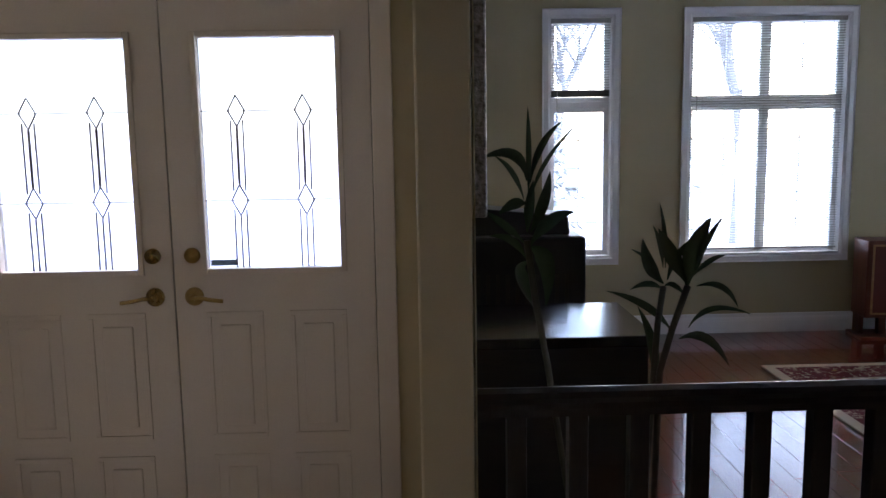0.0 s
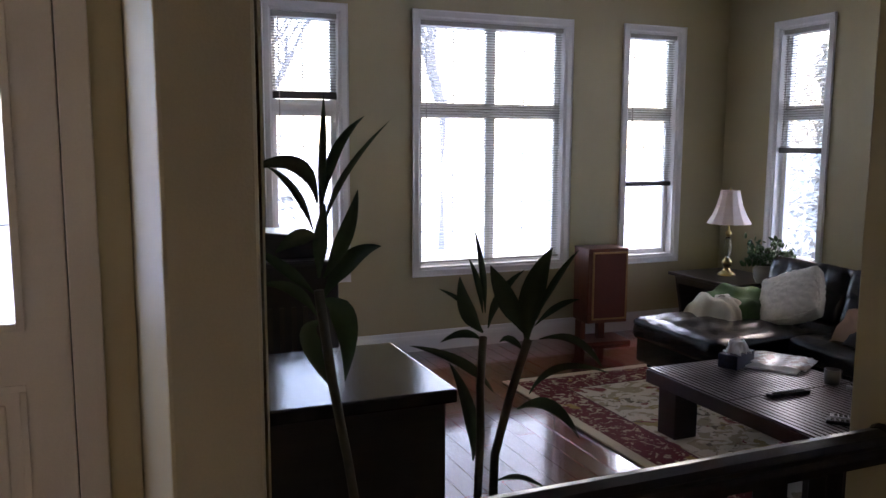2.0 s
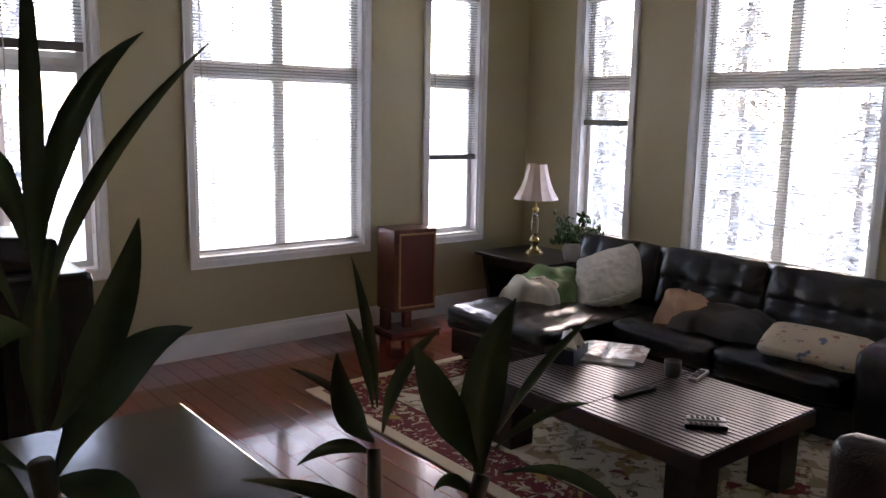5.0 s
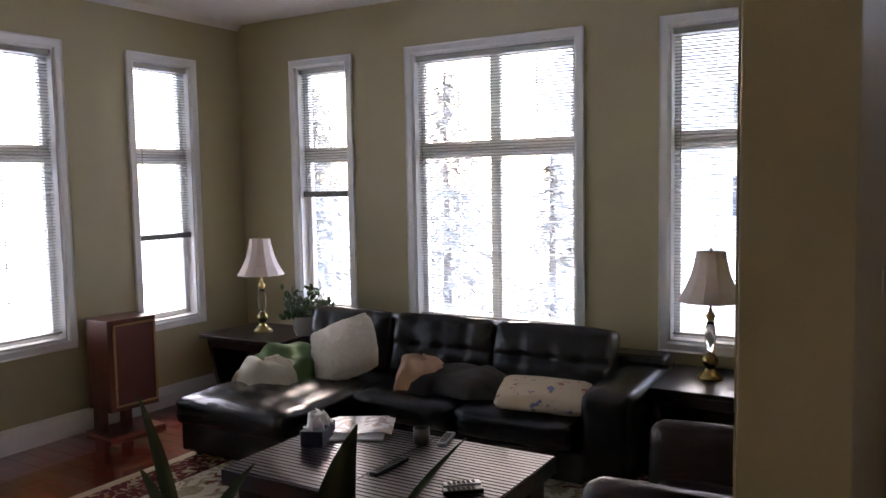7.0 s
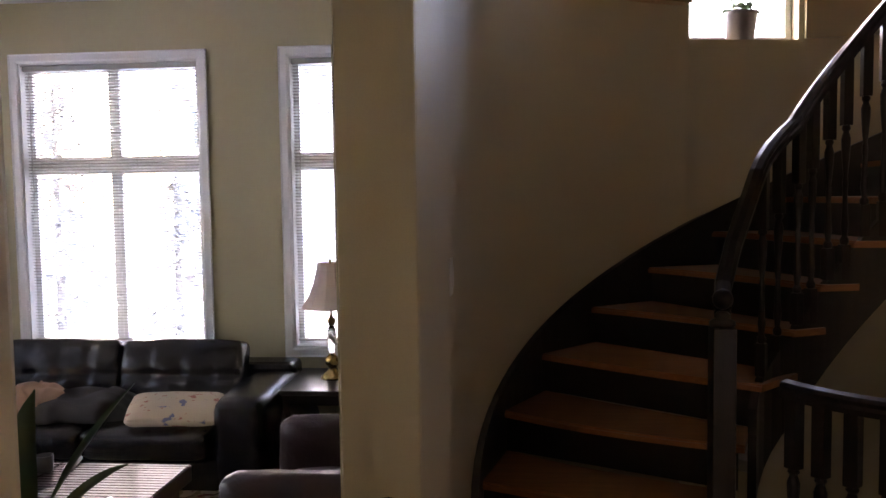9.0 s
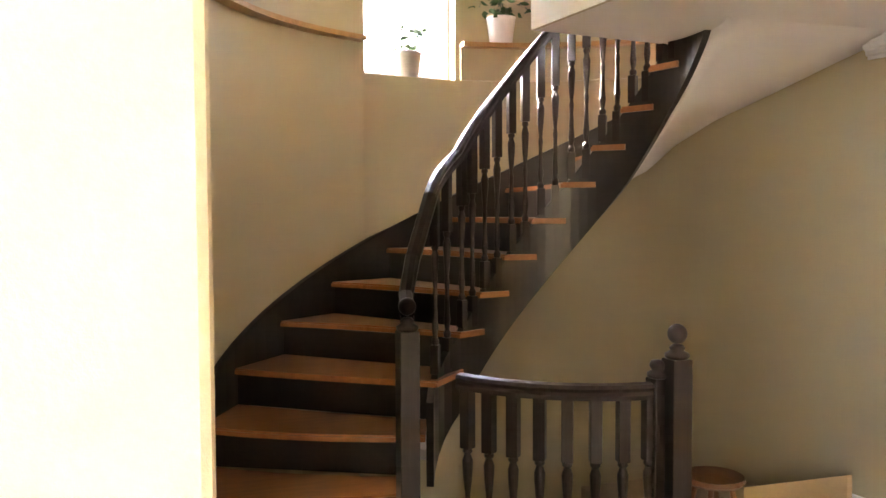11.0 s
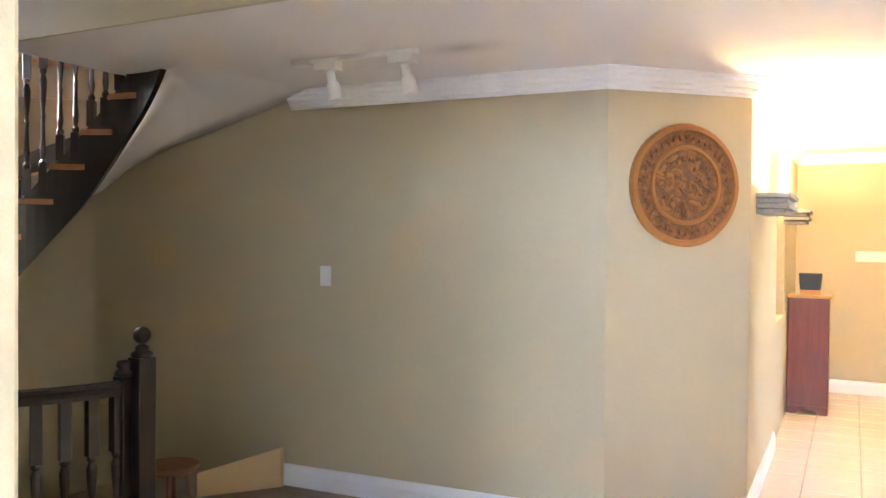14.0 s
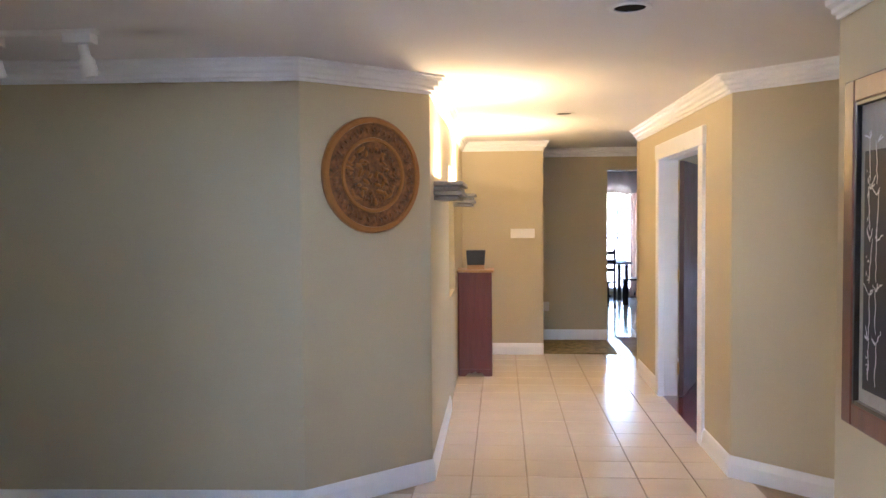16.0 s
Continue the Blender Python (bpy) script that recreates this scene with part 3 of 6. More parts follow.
front_door(-1.362 + 0.003, -0.612, False, "door_1")
front_door(-2.115, -1.362 - 0.003, True, "door_2")
tagged(part("door_casing", boxes([(-0.606, -0.53, DY - 0.018, DY + 0.11, -0.01, 2.09), (-2.2, -2.122, DY - 0.018, DY + 0.11, -0.01, 2.09), (-2.2, -0.53, DY - 0.018, DY + 0.11, 2.083, 2.17)], 0.004), DOOR_WHITE), "cream painted front door casing", "door casing", kind="structure")
# black strips added behind the door gaps to stop daylight leaking through
tagged(part("gap_blocker", boxes([(-0.66, -0.60, DY + 0.079, DY + 0.10, 0, 2.09), (-2.13, -2.07, DY + 0.079, DY + 0.10, 0, 2.09), (-1.385, -1.339, DY + 0.079, DY + 0.10, 0, 2.09), (-2.07, -1.385, DY + 0.079, DY + 0.10, 2.05, 2.09), (-1.339, -0.66, DY + 0.079, DY + 0.10, 2.05, 2.09)]), BLACK), "added black strips that block daylight at the front door gaps", "trim", kind="structure")
tagged(part("threshold", box(-2.12, -0.606, DY - 0.03, DY + 0.15, -0.01, 0.014, bevel=0.004), BLACK), "dark metal door threshold", "threshold", kind="structure")
tagged(part("sticker", box(-1.225, -1.13, DY + 0.046, DY + 0.0475, 1.092, 1.115), plain("sticker_grey", (0.10, 0.16, 0.20), 0.5)), "small dark sticker on the door glass", "sticker")
# tall window over the front doors
fw = thing("window_10", "tall bright window above the front doors", "window", kind="structure")
part("frame", boxes([(-2.05, -1.99, DY + 0.06, DY + 0.13, 2.55, 3.65), (-0.73, -0.67, DY + 0.06, DY + 0.13, 2.55, 3.65), (-1.99, -0.73, DY + 0.06, DY + 0.13, 2.55, 2.61), (-1.99, -0.73, DY + 0.06, DY + 0.13, 3.59, 3.65), (-1.385, -1.335, DY + 0.07, DY + 0.12, 2.61, 3.59)], 0.004), WHITE, fw)
for a, b in ((-1.99, -1.385), (-1.335, -0.73)):
    part("pane", box(a, b, DY + 0.09, DY + 0.096, 2.61, 3.59), GLASS, fw).visible_shadow = False
# ---------------------------------------------------------------- railing to the living room
def baluster(name, h, mat, square=0.042):
    """Turned post with square ends, at the origin, h high; returns its mesh."""
    s = square / 2
    bm = box(-s, s, -s, s, 0, h * 0.16, bevel=0.003)
    box(-s, s, -s, s, h * 0.70, h, bevel=0.003, bm=bm)
    pr = [(0.010, 0.15), (0.019, 0.17), (0.019, 0.185), (0.011, 0.20), (0.017, 0.25), (0.013, 0.30), (0.010, 0.40), (0.013, 0.44), (0.009, 0.47), (0.014, 0.52), (0.019, 0.60), (0.020, 0.64), (0.012, 0.672), (0.019, 0.685), (0.014, 0.71)]
    join(bm, lathe([(r * square / 0.042, z * h) for r, z in pr], 12))
    me = bpy.data.meshes.new(name)
    bm.to_mesh(me)
    bm.free()
    me.materials.append(mat)
    return me


RAILP = [(-0.028, -0.03), (0.028, -0.03), (0.03, -0.012), (0.024, 0.0), (0.031, 0.014), (0.024, 0.027), (0.0, 0.033), (-0.024, 0.027), (-0.031, 0.014), (-0.024, 0.0), (-0.03, -0.012)]
rail = thing("railing", "dark stained wooden railing with turned balusters", "railing")
RY = 1.925
part("handrail", sweep([(-0.324, RY, 0.935), (0.3, RY, 0.935), (0.955, RY, 0.935)], RAILP), RAIL_WOOD, rail)
part("rail_end", lathe([(0, 0), (0.036, 0.0), (0.042, 0.012), (0.036, 0.024), (0, 0.026)], 18, Matrix.Translation((0.967, RY, 0.935)) @ pose(0, 0, 0, 0, -90, 0)), RAIL_WOOD, rail)
part("bottom_rail", box(-0.324, 0.967, RY - 0.03, RY + 0.03, 0.0, 0.03, bevel=0.004), RAIL_WOOD, rail)
bal = baluster("baluster", 0.88, RAIL_WOOD, 0.046)
for k in range(8):
    o = new("baluster", bal)
    o.parent = rail
    o.location = (-0.22 + k * 0.146, RY, 0.03)

# ---------------------------------------------------------------- staircase
RISE = 0.193
N = 14
INNER = [112, 97, 82, 60] + [46.92 - 14.46 * (n - 4) for n in range(5, 17)]
def turn(n, r):
    """The angle of the n-th nosing (n may be broken) at the radius r."""
    k = max(0, min(14, int(n) - 1))
    a = INNER[k] + (INNER[k + 1] - INNER[k]) * (n - 1 - k)
    b = 83.4 - 13.85 * (n - 2)
    return a + (b - a) * (r - SR) / (SO - SR)
def step_point(r, n, z):
    return arc(r, turn(n, r), z)


stair = thing("staircase", "curved staircase with oak treads and dark risers", "staircase")
for n in range(1, N + 1):
    z = RISE * n - 0.02
    r0 = SR + {1: 0.22, 2: 0.15, 3: 0.06}.get(n, 0.0)
    r1 = SO - 0.035 if n < 12 else SO - 0.40
    cols = [r0 + (r1 - r0) * k / 5 for k in range(6)]
    bm = bmesh.new()
    grid = {}
    for h, zz in ((0, z - 0.03), (1, z)):
        for k, r in enumerate(cols):
            p, q = step_point(r, n, zz), step_point(r, n + 1, zz)
            grid[h, k, 0] = bm.verts.new(p + (p - q).normalized() * 0.028)
            grid[h, k, 1] = bm.verts.new(q)
    for k in range(5):
        bm.faces.new((grid[1, k, 0], grid[1, k + 1, 0], grid[1, k + 1, 1], grid[1, k, 1]))
        bm.faces.new((grid[0, k, 0], grid[0, k, 1], grid[0, k + 1, 1], grid[0, k + 1, 0]))
        for e in (0, 1):
            bm.faces.new((grid[0, k, e], grid[0, k + 1, e], grid[1, k + 1, e], grid[1, k, e]))
    for k in (0, 5):
        bm.faces.new((grid[0, k, 0], grid[1, k, 0], grid[1, k, 1], grid[0, k, 1]))
    bmesh.ops.bevel(bm, geom=[e for e in bm.edges if all(v in [grid[1, k, 0] for k in range(6)] for v in e.verts)], offset=0.009, segments=2, affect="EDGES")
    part("tread", bm, TREAD_WOOD, stair, "honey-coloured oak tread")
    bm = bmesh.new()
    a, b = r0 + 0.025, r1
    f = [bm.verts.new(step_point(r, n, q)) for r, q in ((a, z - RISE), (b, z - RISE), (b, z - 0.03), (a, z - 0.03))]
    g = [bm.verts.new(step_point(r, n + 0.07, q)) for r, q in ((a, z - RISE), (b, z - RISE), (b, z - 0.03), (a, z - 0.03))]
    bm.faces.new(f)
    bm.faces.new(g[::-1])
    for k in range(4):
        bm.faces.new((f[k], g[k], g[(k + 1) % 4], f[(k + 1) % 4]))
    part("riser", bm, DARK_WOOD, stair, "dark stained riser")


def ribbon(r, r2, n0, n1, lo, hi, steps=44, zmin=-9.0, zmax=99.0):
    """Curved board between the radii r and r2 from nosing n0 to n1, its edges lo and hi above the line of nosings."""
    bm = bmesh.new()
    rings = []
    for k in range(steps + 1):
        n = n0 + (n1 - n0) * k / steps
        z0, z1 = max(zmin, min(zmax, RISE * n + (lo(n) if callable(lo) else lo))), max(zmin + 0.02, min(zmax + 0.02, RISE * n + hi))
        rings.append([bm.verts.new(step_point(q, n, z)) for q, z in ((r, z0), (r, z1), (r2, z1), (r2, z0))])
    for a, b in zip(rings, rings[1:]):
        for k in range(4):
            bm.faces.new((a[k], a[(k + 1) % 4], b[(k + 1) % 4], b[k]))
    bm.faces.new(rings[0])
    bm.faces.new(rings[-1][::-1])
    return bm


part("outer_stringer", ribbon(SO - 0.034, SO - 0.003, 0.9, 11.2, -0.30, 0.11, zmin=0.0), DARK_WOOD, stair)
def under(n):
    return -0.43 + 0.06 * max(0.0, min(1.0, (n - 11) / 1.5))
part("inner_stringer", ribbon(SR + 0.015, SR + 0.05, 3.6, 15.85, under, -0.03, zmin=-0.1, zmax=HC + 0.2), DARK_WOOD, stair, "broad dark curved stringer")
bm = bmesh.new()
WALL_EDGE = [(11.0, 3.875, 1.79), (12.0, 3.62, 1.97), (13.0, 3.3, 2.10), (14.0, 2.9, 2.205), (15.0, 2.5, 2.315), (15.9, 2.17, 2.397)]
def wall_edge(n):
    """Point where the underside of the stair meets the wall."""
    if n <= 11.0:
        return arc(SO - 0.012, turn(n, SO), RISE * n - 0.335)
    for (n0, x0, z0), (n1, x1, z1) in zip(WALL_EDGE, WALL_EDGE[1:]):
        if n <= n1 + 1e-6:
            f = (n - n0) / (n1 - n0)
            x, z = x0 + (x1 - x0) * f, z0 + (z1 - z0) * f
            break
    if x < BEND2.x:
        return Vector((x, BEND2.y + (x - BEND2.x) * 0.152 + 0.004, z))
    t = min((k / 200 for k in range(201)), key=lambda q: abs(bend(q).x - x))
    return Vector((x, bend(t).y + 0.004, z))
rows = []
for k in range(61):
    n = 4.0 + 11.9 * k / 60
    p = step_point(SR + 0.052, n, min(HC - 0.003, RISE * n + under(n) + 0.015))
    q = wall_edge(n)
    low = [p.lerp(q, j / 6) for j in range(7)]
    rows.append([bm.verts.new(v) for v in low] + [bm.verts.new(v + Vector((0, 0, 0.05))) for v in low[::-1]])
for a, b in zip(rows, rows[1:]):
    for k in range(14):
        bm.faces.new((a[k], a[(k + 1) % 14], b[(k + 1) % 14], b[k]))
part("soffit", bm, CEIL, stair, "white plastered underside", True)

srail = thing("stair_railing", "dark curved stair handrail on turned balusters", "railing")
pts = [step_point(SR + 0.035, n, RISE * n + 0.88) for n in [3.9 + k * 0.28 for k in range(38)]]
lead = [Vector((2.42, 0.93, 1.13)), arc(SR + 0.17, 90, 1.20), arc(SR + 0.11, 78, 1.35)]
part("handrail", sweep(lead + pts, RAILP), RAIL_WOOD, srail)
sb = baluster("stair_baluster", 0.86, RAIL_WOOD, 0.042)
for n in range(4, N + 1):
    for f in (0.2, 0.68):
        q = step_point(SR + 0.035, n + f, RISE * n - 0.002)
        o = new("baluster", sb)
        o.parent = srail
        o.location = q
        o.rotation_euler = (0, 0, radians(turn(n + f, SR)))
        o.scale = (1, 1, (RISE * (n + f) + 0.855 - q.z) / 0.86)

def newel(name, label, x, y, h):
    nw = thing(name, label, "newel post", pose(x, y, 0))
    part("post", box(-0.042, 0.042, -0.042, 0.042, 0, h * 0.885, bevel=0.005), RAIL_WOOD, nw)
    part("turning", lathe([(0.042, h * 0.885), (0.047, h * 0.893), (0.046, h * 0.902), (0.026, h * 0.912), (0.030, h * 0.922), (0.018, h * 0.932), (0.0, h * 0.934)], 16), RAIL_WOOD, nw, smooth=True)
    part("ball", lathe([(0.0, h - 0.078)] + [(0.038 * math.sin(t), h - 0.038 - 0.038 * math.cos(t)) for t in (0.5, 0.9, 1.3, 1.7, 2.1, 2.5, 2.9)] + [(0, h)], 16), RAIL_WOOD, nw, "round ball finial", True)
    return nw

newel("newel_post", "dark newel post at the foot of the stair rail", 2.42, 0.93, 1.21)
# guard round the stairs to the basement
guard = thing("guard_railing", "dark curved guard railing on square-ended balusters", "railing")
GR = 0.73
GA = [116 + k * 4.1 for k in range(18)]
part("handrail", sweep([arc(GR, a, 0.885) for a in GA], RAILP), RAIL_WOOD, guard)
part("base_rail", sweep([arc(GR, a, 0.02) for a in GA], [(-0.03, -0.02), (0.03, -0.02), (0.03, 0.015), (-0.03, 0.015)]), RAIL_WOOD, guard)
gb = baluster("guard_baluster", 0.84, RAIL_WOOD, 0.046)
for k in range(0, 8):
    a = 119 + k * 8.2
    o = new("baluster", gb)
    o.parent = guard
    o.location, o.rotation_euler = arc(GR, a, 0.03), (0, 0, radians(a))
ep = arc(GR, 179.5)
part("end_post", box(ep.x - 0.036, ep.x + 0.036, ep.y - 0.036, ep.y + 0.036, 0.0, 0.93, bevel=0.005), RAIL_WOOD, guard, "short square post under a turned cap")
part("post_cap", lathe([(0.036, 0.93), (0.045, 0.937), (0.043, 0.95), (0.026, 0.96), (0.036, 0.977), (0.030, 0.995), (0, 1.0)], 16, Matrix.Translation((ep.x, ep.y, 0))), RAIL_WOOD, guard, "", True)
newel("newel_post", "dark newel post with a ball finial", 1.80, 0.06, 1.14)
down = thing("basement_railing", "dark sloping handrail of the basement stairs", "railing")
part("handrail", sweep([(1.88, 0.0, 0.80), (2.12, -0.18, 0.55), (2.4, -0.36, 0.25), (2.7, -0.5, -0.05)], RAILP), RAIL_WOOD, down)
bd = baluster("basement_baluster", 0.72, RAIL_WOOD, 0.042)
for k in range(5):
    o = new("baluster", bd)
    o.parent = down
    o.location = (1.95 + k * 0.15, -0.05 - k * 0.10, 0.0 - k * 0.14)

# stairs to the basement, closed in below the floor
BZ = -2.6
bs = thing("basement_stairs", "dark wooden stairs going down to the basement", "staircase")
for k in range(9):
    a0 = 205 + k * 16
    bm = bmesh.new()
    top = [bm.verts.new(arc(r, a, -RISE * (k + 1))) for r, a in ((0.10, a0), (0.68, a0), (0.68, a0 + 17), (0.10, a0 + 17))]
    low = [bm.verts.new(v.co - Vector((0, 0, RISE + 0.03))) for v in top]
    bm.faces.new(top)
    bm.faces.new(low[::-1])
    for q in range(4):
        bm.faces.new((top[q], low[q], low[(q + 1) % 4], top[(q + 1) % 4]))
    part("step", bm, DARK_WOOD, bs)
# unseen shell added round the stairwell so no snow light leaks up
tagged(part("floor_basement", box(0.9, 5.0, -2.2, 2.1, BZ - 0.1, BZ), GROUT), "unseen basement floor added to keep out daylight", "floor", kind="structure")
tagged(part("wall_basement", boxes([(0.8, 0.9, -2.2, 2.1, BZ, -0.2), (0.9, 5.0, 2.0, 2.1, BZ, -0.2), (0.9, 5.0, -2.2, -2.1, BZ, -0.2), (4.9, 5.0, -2.1, 2.0, BZ, -0.2)]), WALL_FOYER), "unseen basement wall added to keep out daylight", "wall", kind="structure")
tagged(part("basement_ceiling", boxes([(0.8, 1.9, -2.2, 2.1, -0.30, -0.205), (1.9, 5.0, 0.8, 2.1, -0.30, -0.205), (1.9, 3.3, -2.2, -0.62, -0.30, -0.205)]), CEIL), "unseen basement ceiling added to keep out daylight", "ceiling", kind="structure")

# ---------------------------------------------------------------- living room things
def cushion(x0, x1, y0, y1, z0, z1, r=0.05, puff=0.03, cuts=8, tuft=None, seed=0):
    """Soft block: bevelled box with swelling faces; tuft: (nx, ny, depth) dimples on its top."""
    bm = bmesh.new()
    bmesh.ops.create_cube(bm, size=2)
    bmesh.ops.subdivide_edges(bm, edges=bm.edges[:], cuts=cuts, use_grid_fill=True)
    cx, cy, cz = (x0 + x1) / 2, (y0 + y1) / 2, (z0 + z1) / 2
    hx, hy, hz = (x1 - x0) / 2, (y1 - y0) / 2, (z1 - z0) / 2
    for v in bm.verts:
        u = Vector(v.co)
        s = [u.x * hx, u.y * hy, u.z * hz]
        inner = [max(-h + r, min(h - r, q)) for q, h in zip(s, (hx, hy, hz))]
        d = Vector([a - b for a, b in zip(s, inner)])
        if d.length > r * 0.99:
            d = d.normalized() * r
        p = Vector(inner) + d
        k = (1 - u.x ** 2) * (1 - u.y ** 2) + 0.0
        p.z += puff * k * (1 if u.z > 0 else -0.2) * abs(u.z)
        p.x += puff * 0.4 * (1 - u.y ** 2) * (1 - u.z ** 2) * u.x
        p.y += puff * 0.4 * (1 - u.x ** 2) * (1 - u.z ** 2) * u.y
        p += 0.008 * noise.noise_vector(Vector((u.x * 2 + seed, u.y * 2, u.z * 2)))
        if tuft and u.z > 0.95:
            nx, ny, dep = tuft
            fx, fy = (u.x + 1) / 2 * nx, (u.y + 1) / 2 * ny
            gx, gy = abs(fx - round(fx)), abs(fy - round(fy))
            on = 0 < round(fx) < nx and 0 < round(fy) < ny
            if on:
                p.z -= dep * math.exp(-(gx * gx + gy * gy) / 0.02)
            p.z -= dep * 0.35 * max(math.exp(-gx * gx / 0.006) if 0 < round(fx) < nx else 0, math.exp(-gy * gy / 0.006) if 0 < round(fy) < ny else 0)
        v.co = p + Vector((cx, cy, cz))
    return bm


def tilted(bm, centre, rx=0, ry=0, rz=0):
    m = Matrix.Translation(centre) @ pose(0, 0, 0, rx, ry, rz) @ Matrix.Translation([-c for c in centre])
    bmesh.ops.transform(bm, matrix=m, verts=bm.verts[:])
    return bm


ST = 0.22
sofa = thing("sectional_sofa", "black leather sectional sofa with a tufted chaise", "sofa")
part("chaise_base", box(3.26, 4.30, 5.02, 5.92, LF + 0.05, 0.06, bevel=0.02), LEATHER, sofa)
part("chaise_cushion", cushion(3.22, 4.42, 5.0, 5.94, 0.04, ST, 0.05, 0.02, 22, (6, 4, 0.022)), LEATHER, sofa, "button-tufted black chaise cushion", True)
part("seat_base", box(3.90, 4.85, 3.40, 5.02, LF + 0.05, 0.05, bevel=0.02), LEATHER, sofa)
part("seat_cushion", cushion(3.84, 4.55, 4.23, 4.99, 0.04, ST, 0.05, 0.025, 10, None, 1), LEATHER, sofa, "", True)
part("seat_cushion", cushion(3.84, 4.55, 3.46, 4.22, 0.04, ST, 0.05, 0.025, 10, None, 2), LEATHER, sofa, "", True)
part("back_frame", box(4.66, 4.90, 3.15, 5.92, LF + 0.05, 0.46, bevel=0.04), LEATHER, sofa)
for k, (a, b) in enumerate(((5.13, 5.88), (4.30, 5.10), (3.46, 4.28))):
    bm = cushion(-0.39, 0.39, -0.225, 0.225, -0.085, 0.085, 0.035, 0.022, 24, (4, 2, 0.038), 5 + k)
    bmesh.ops.transform(bm, matrix=Matrix.Translation((4.58, (a + b) / 2, 0.395)) @ pose(0, 0, 0, 0, -75, 0) @ pose(0, 0, 0, 0, 0, 90) @ Matrix.Diagonal(((b - a) / 0.78, 1, 1, 1)), verts=bm.verts[:])
    part("back_cushion", bm, LEATHER, sofa, "tufted black back cushion", True)
part("arm", cushion(3.90, 4.88, 3.13, 3.44, LF + 0.05, 0.40, 0.06, 0.015, 8), LEATHER, sofa, "", True)
for x, y in ((3.34, 5.1), (3.34, 5.84), (3.98, 3.25), (4.8, 3.25), (4.8, 5.84)):
    part("foot", lathe([(0.02, LF), (0.03, LF + 0.06), (0, LF + 0.061)], 10, Matrix.Translation((x, y, 0))), BLACK, sofa)

bm = cushion(-0.215, 0.215, -0.215, 0.215, -0.05, 0.05, 0.025, 0.055, 26)
tuft = random.Random(17)
bm.normal_update()
for q in bm.verts:
    q.co += q.normal * tuft.uniform(-0.006, 0.010)
bmesh.ops.transform(bm, matrix=Matrix.Translation((4.20, 5.30, 0.405)) @ pose(0, 0, 0, 0, 0, 5) @ pose(0, 0, 0, 0, -48, 0) @ pose(0, 0, 0, 0, 0, 30), verts=bm.verts[:])
tagged(part("throw_pillow", bm, FUR, None, "", True), "fluffy cream fleece pillow leaning on the sofa", "pillow")
def pillow_print():
    m, nt, b = material("floral_pillow_cloth", 0.9)
    v = world_coords(nt)
    c = mix(nt, ramp(nt, noise_tex(nt, v, 15, 2), [(0.61, (0, 0, 0)), (0.66, (1, 1, 1))]), (0.54, 0.45, 0.33), (0.36, 0.14, 0.11))
    c = mix(nt, ramp(nt, noise_tex(nt, v, 11, 2), [(0.66, (0, 0, 0)), (0.70, (1, 1, 1))]), c, (0.14, 0.15, 0.26))
    nt.links.new(c, b.inputs["Base Color"])
    bump(nt, b, noise_tex(nt, v, 200), 0.3, 0.003)
    return m
bm = cushion(-0.22, 0.22, -0.27, 0.27, -0.04, 0.04, 0.04, 0.025, 10)
bmesh.ops.transform(bm, matrix=Matrix.Translation((4.10, 3.72, 0.295)) @ pose(0, 0, 0, 3, -6, 16), verts=bm.verts[:])
tagged(part("throw_pillow", bm, pillow_print(), None, "", True), "cream pillow with printed flowers lying on the sofa", "pillow")


def folds(lx, ly, h, seed, m, nx=26, ny=20, k=1.0):
    """A heap of cloth: a crumpled mound with some thickness."""
    bm = bmesh.new()
    top, low = [], []
    for i in range(nx):
        rt, rl = [], []
        for j in range(ny):
            u, v = i / (nx - 1) * 2 - 1, j / (ny - 1) * 2 - 1
            e = max(0.0, 1 - (abs(u) ** 3)) * max(0.0, 1 - abs(v) ** 3)
            w = noise.noise(Vector((u * 2.1 + seed, v * 2.1, seed * 0.3))) * 0.5 + noise.noise(Vector((u * 5 + seed, v * 3, 1.3))) * 0.22
            z = h * e ** 0.5 * (0.75 + 0.55 * w)
            off = 0.06 * noise.noise(Vector((u * 2 + 9, v * 2 + seed, 0)))
            rt.append(bm.verts.new((u * lx / 2 + off, v * ly / 2 + off, z + 0.012)))
            rl.append(bm.verts.new((u * lx / 2 + off, v * ly / 2 + off, 0.0)))
        top.append(rt)
        low.append(rl)
    for g in (top, low):
        for i in range(nx - 1):
            for j in range(ny - 1):
                bm.faces.new((g[i][j], g[i + 1][j], g[i + 1][j + 1], g[i][j + 1]))
    for i in range(nx - 1):
        for j in (0, ny - 1):
            bm.faces.new((top[i][j], top[i + 1][j], low[i + 1][j], low[i][j]))
    for j in range(ny - 1):
        for i in (0, nx - 1):
            bm.faces.new((top[i][j], top[i][j + 1], low[i][j + 1], low[i][j]))
    bmesh.ops.transform(bm, matrix=m, verts=bm.verts[:])
    return bm


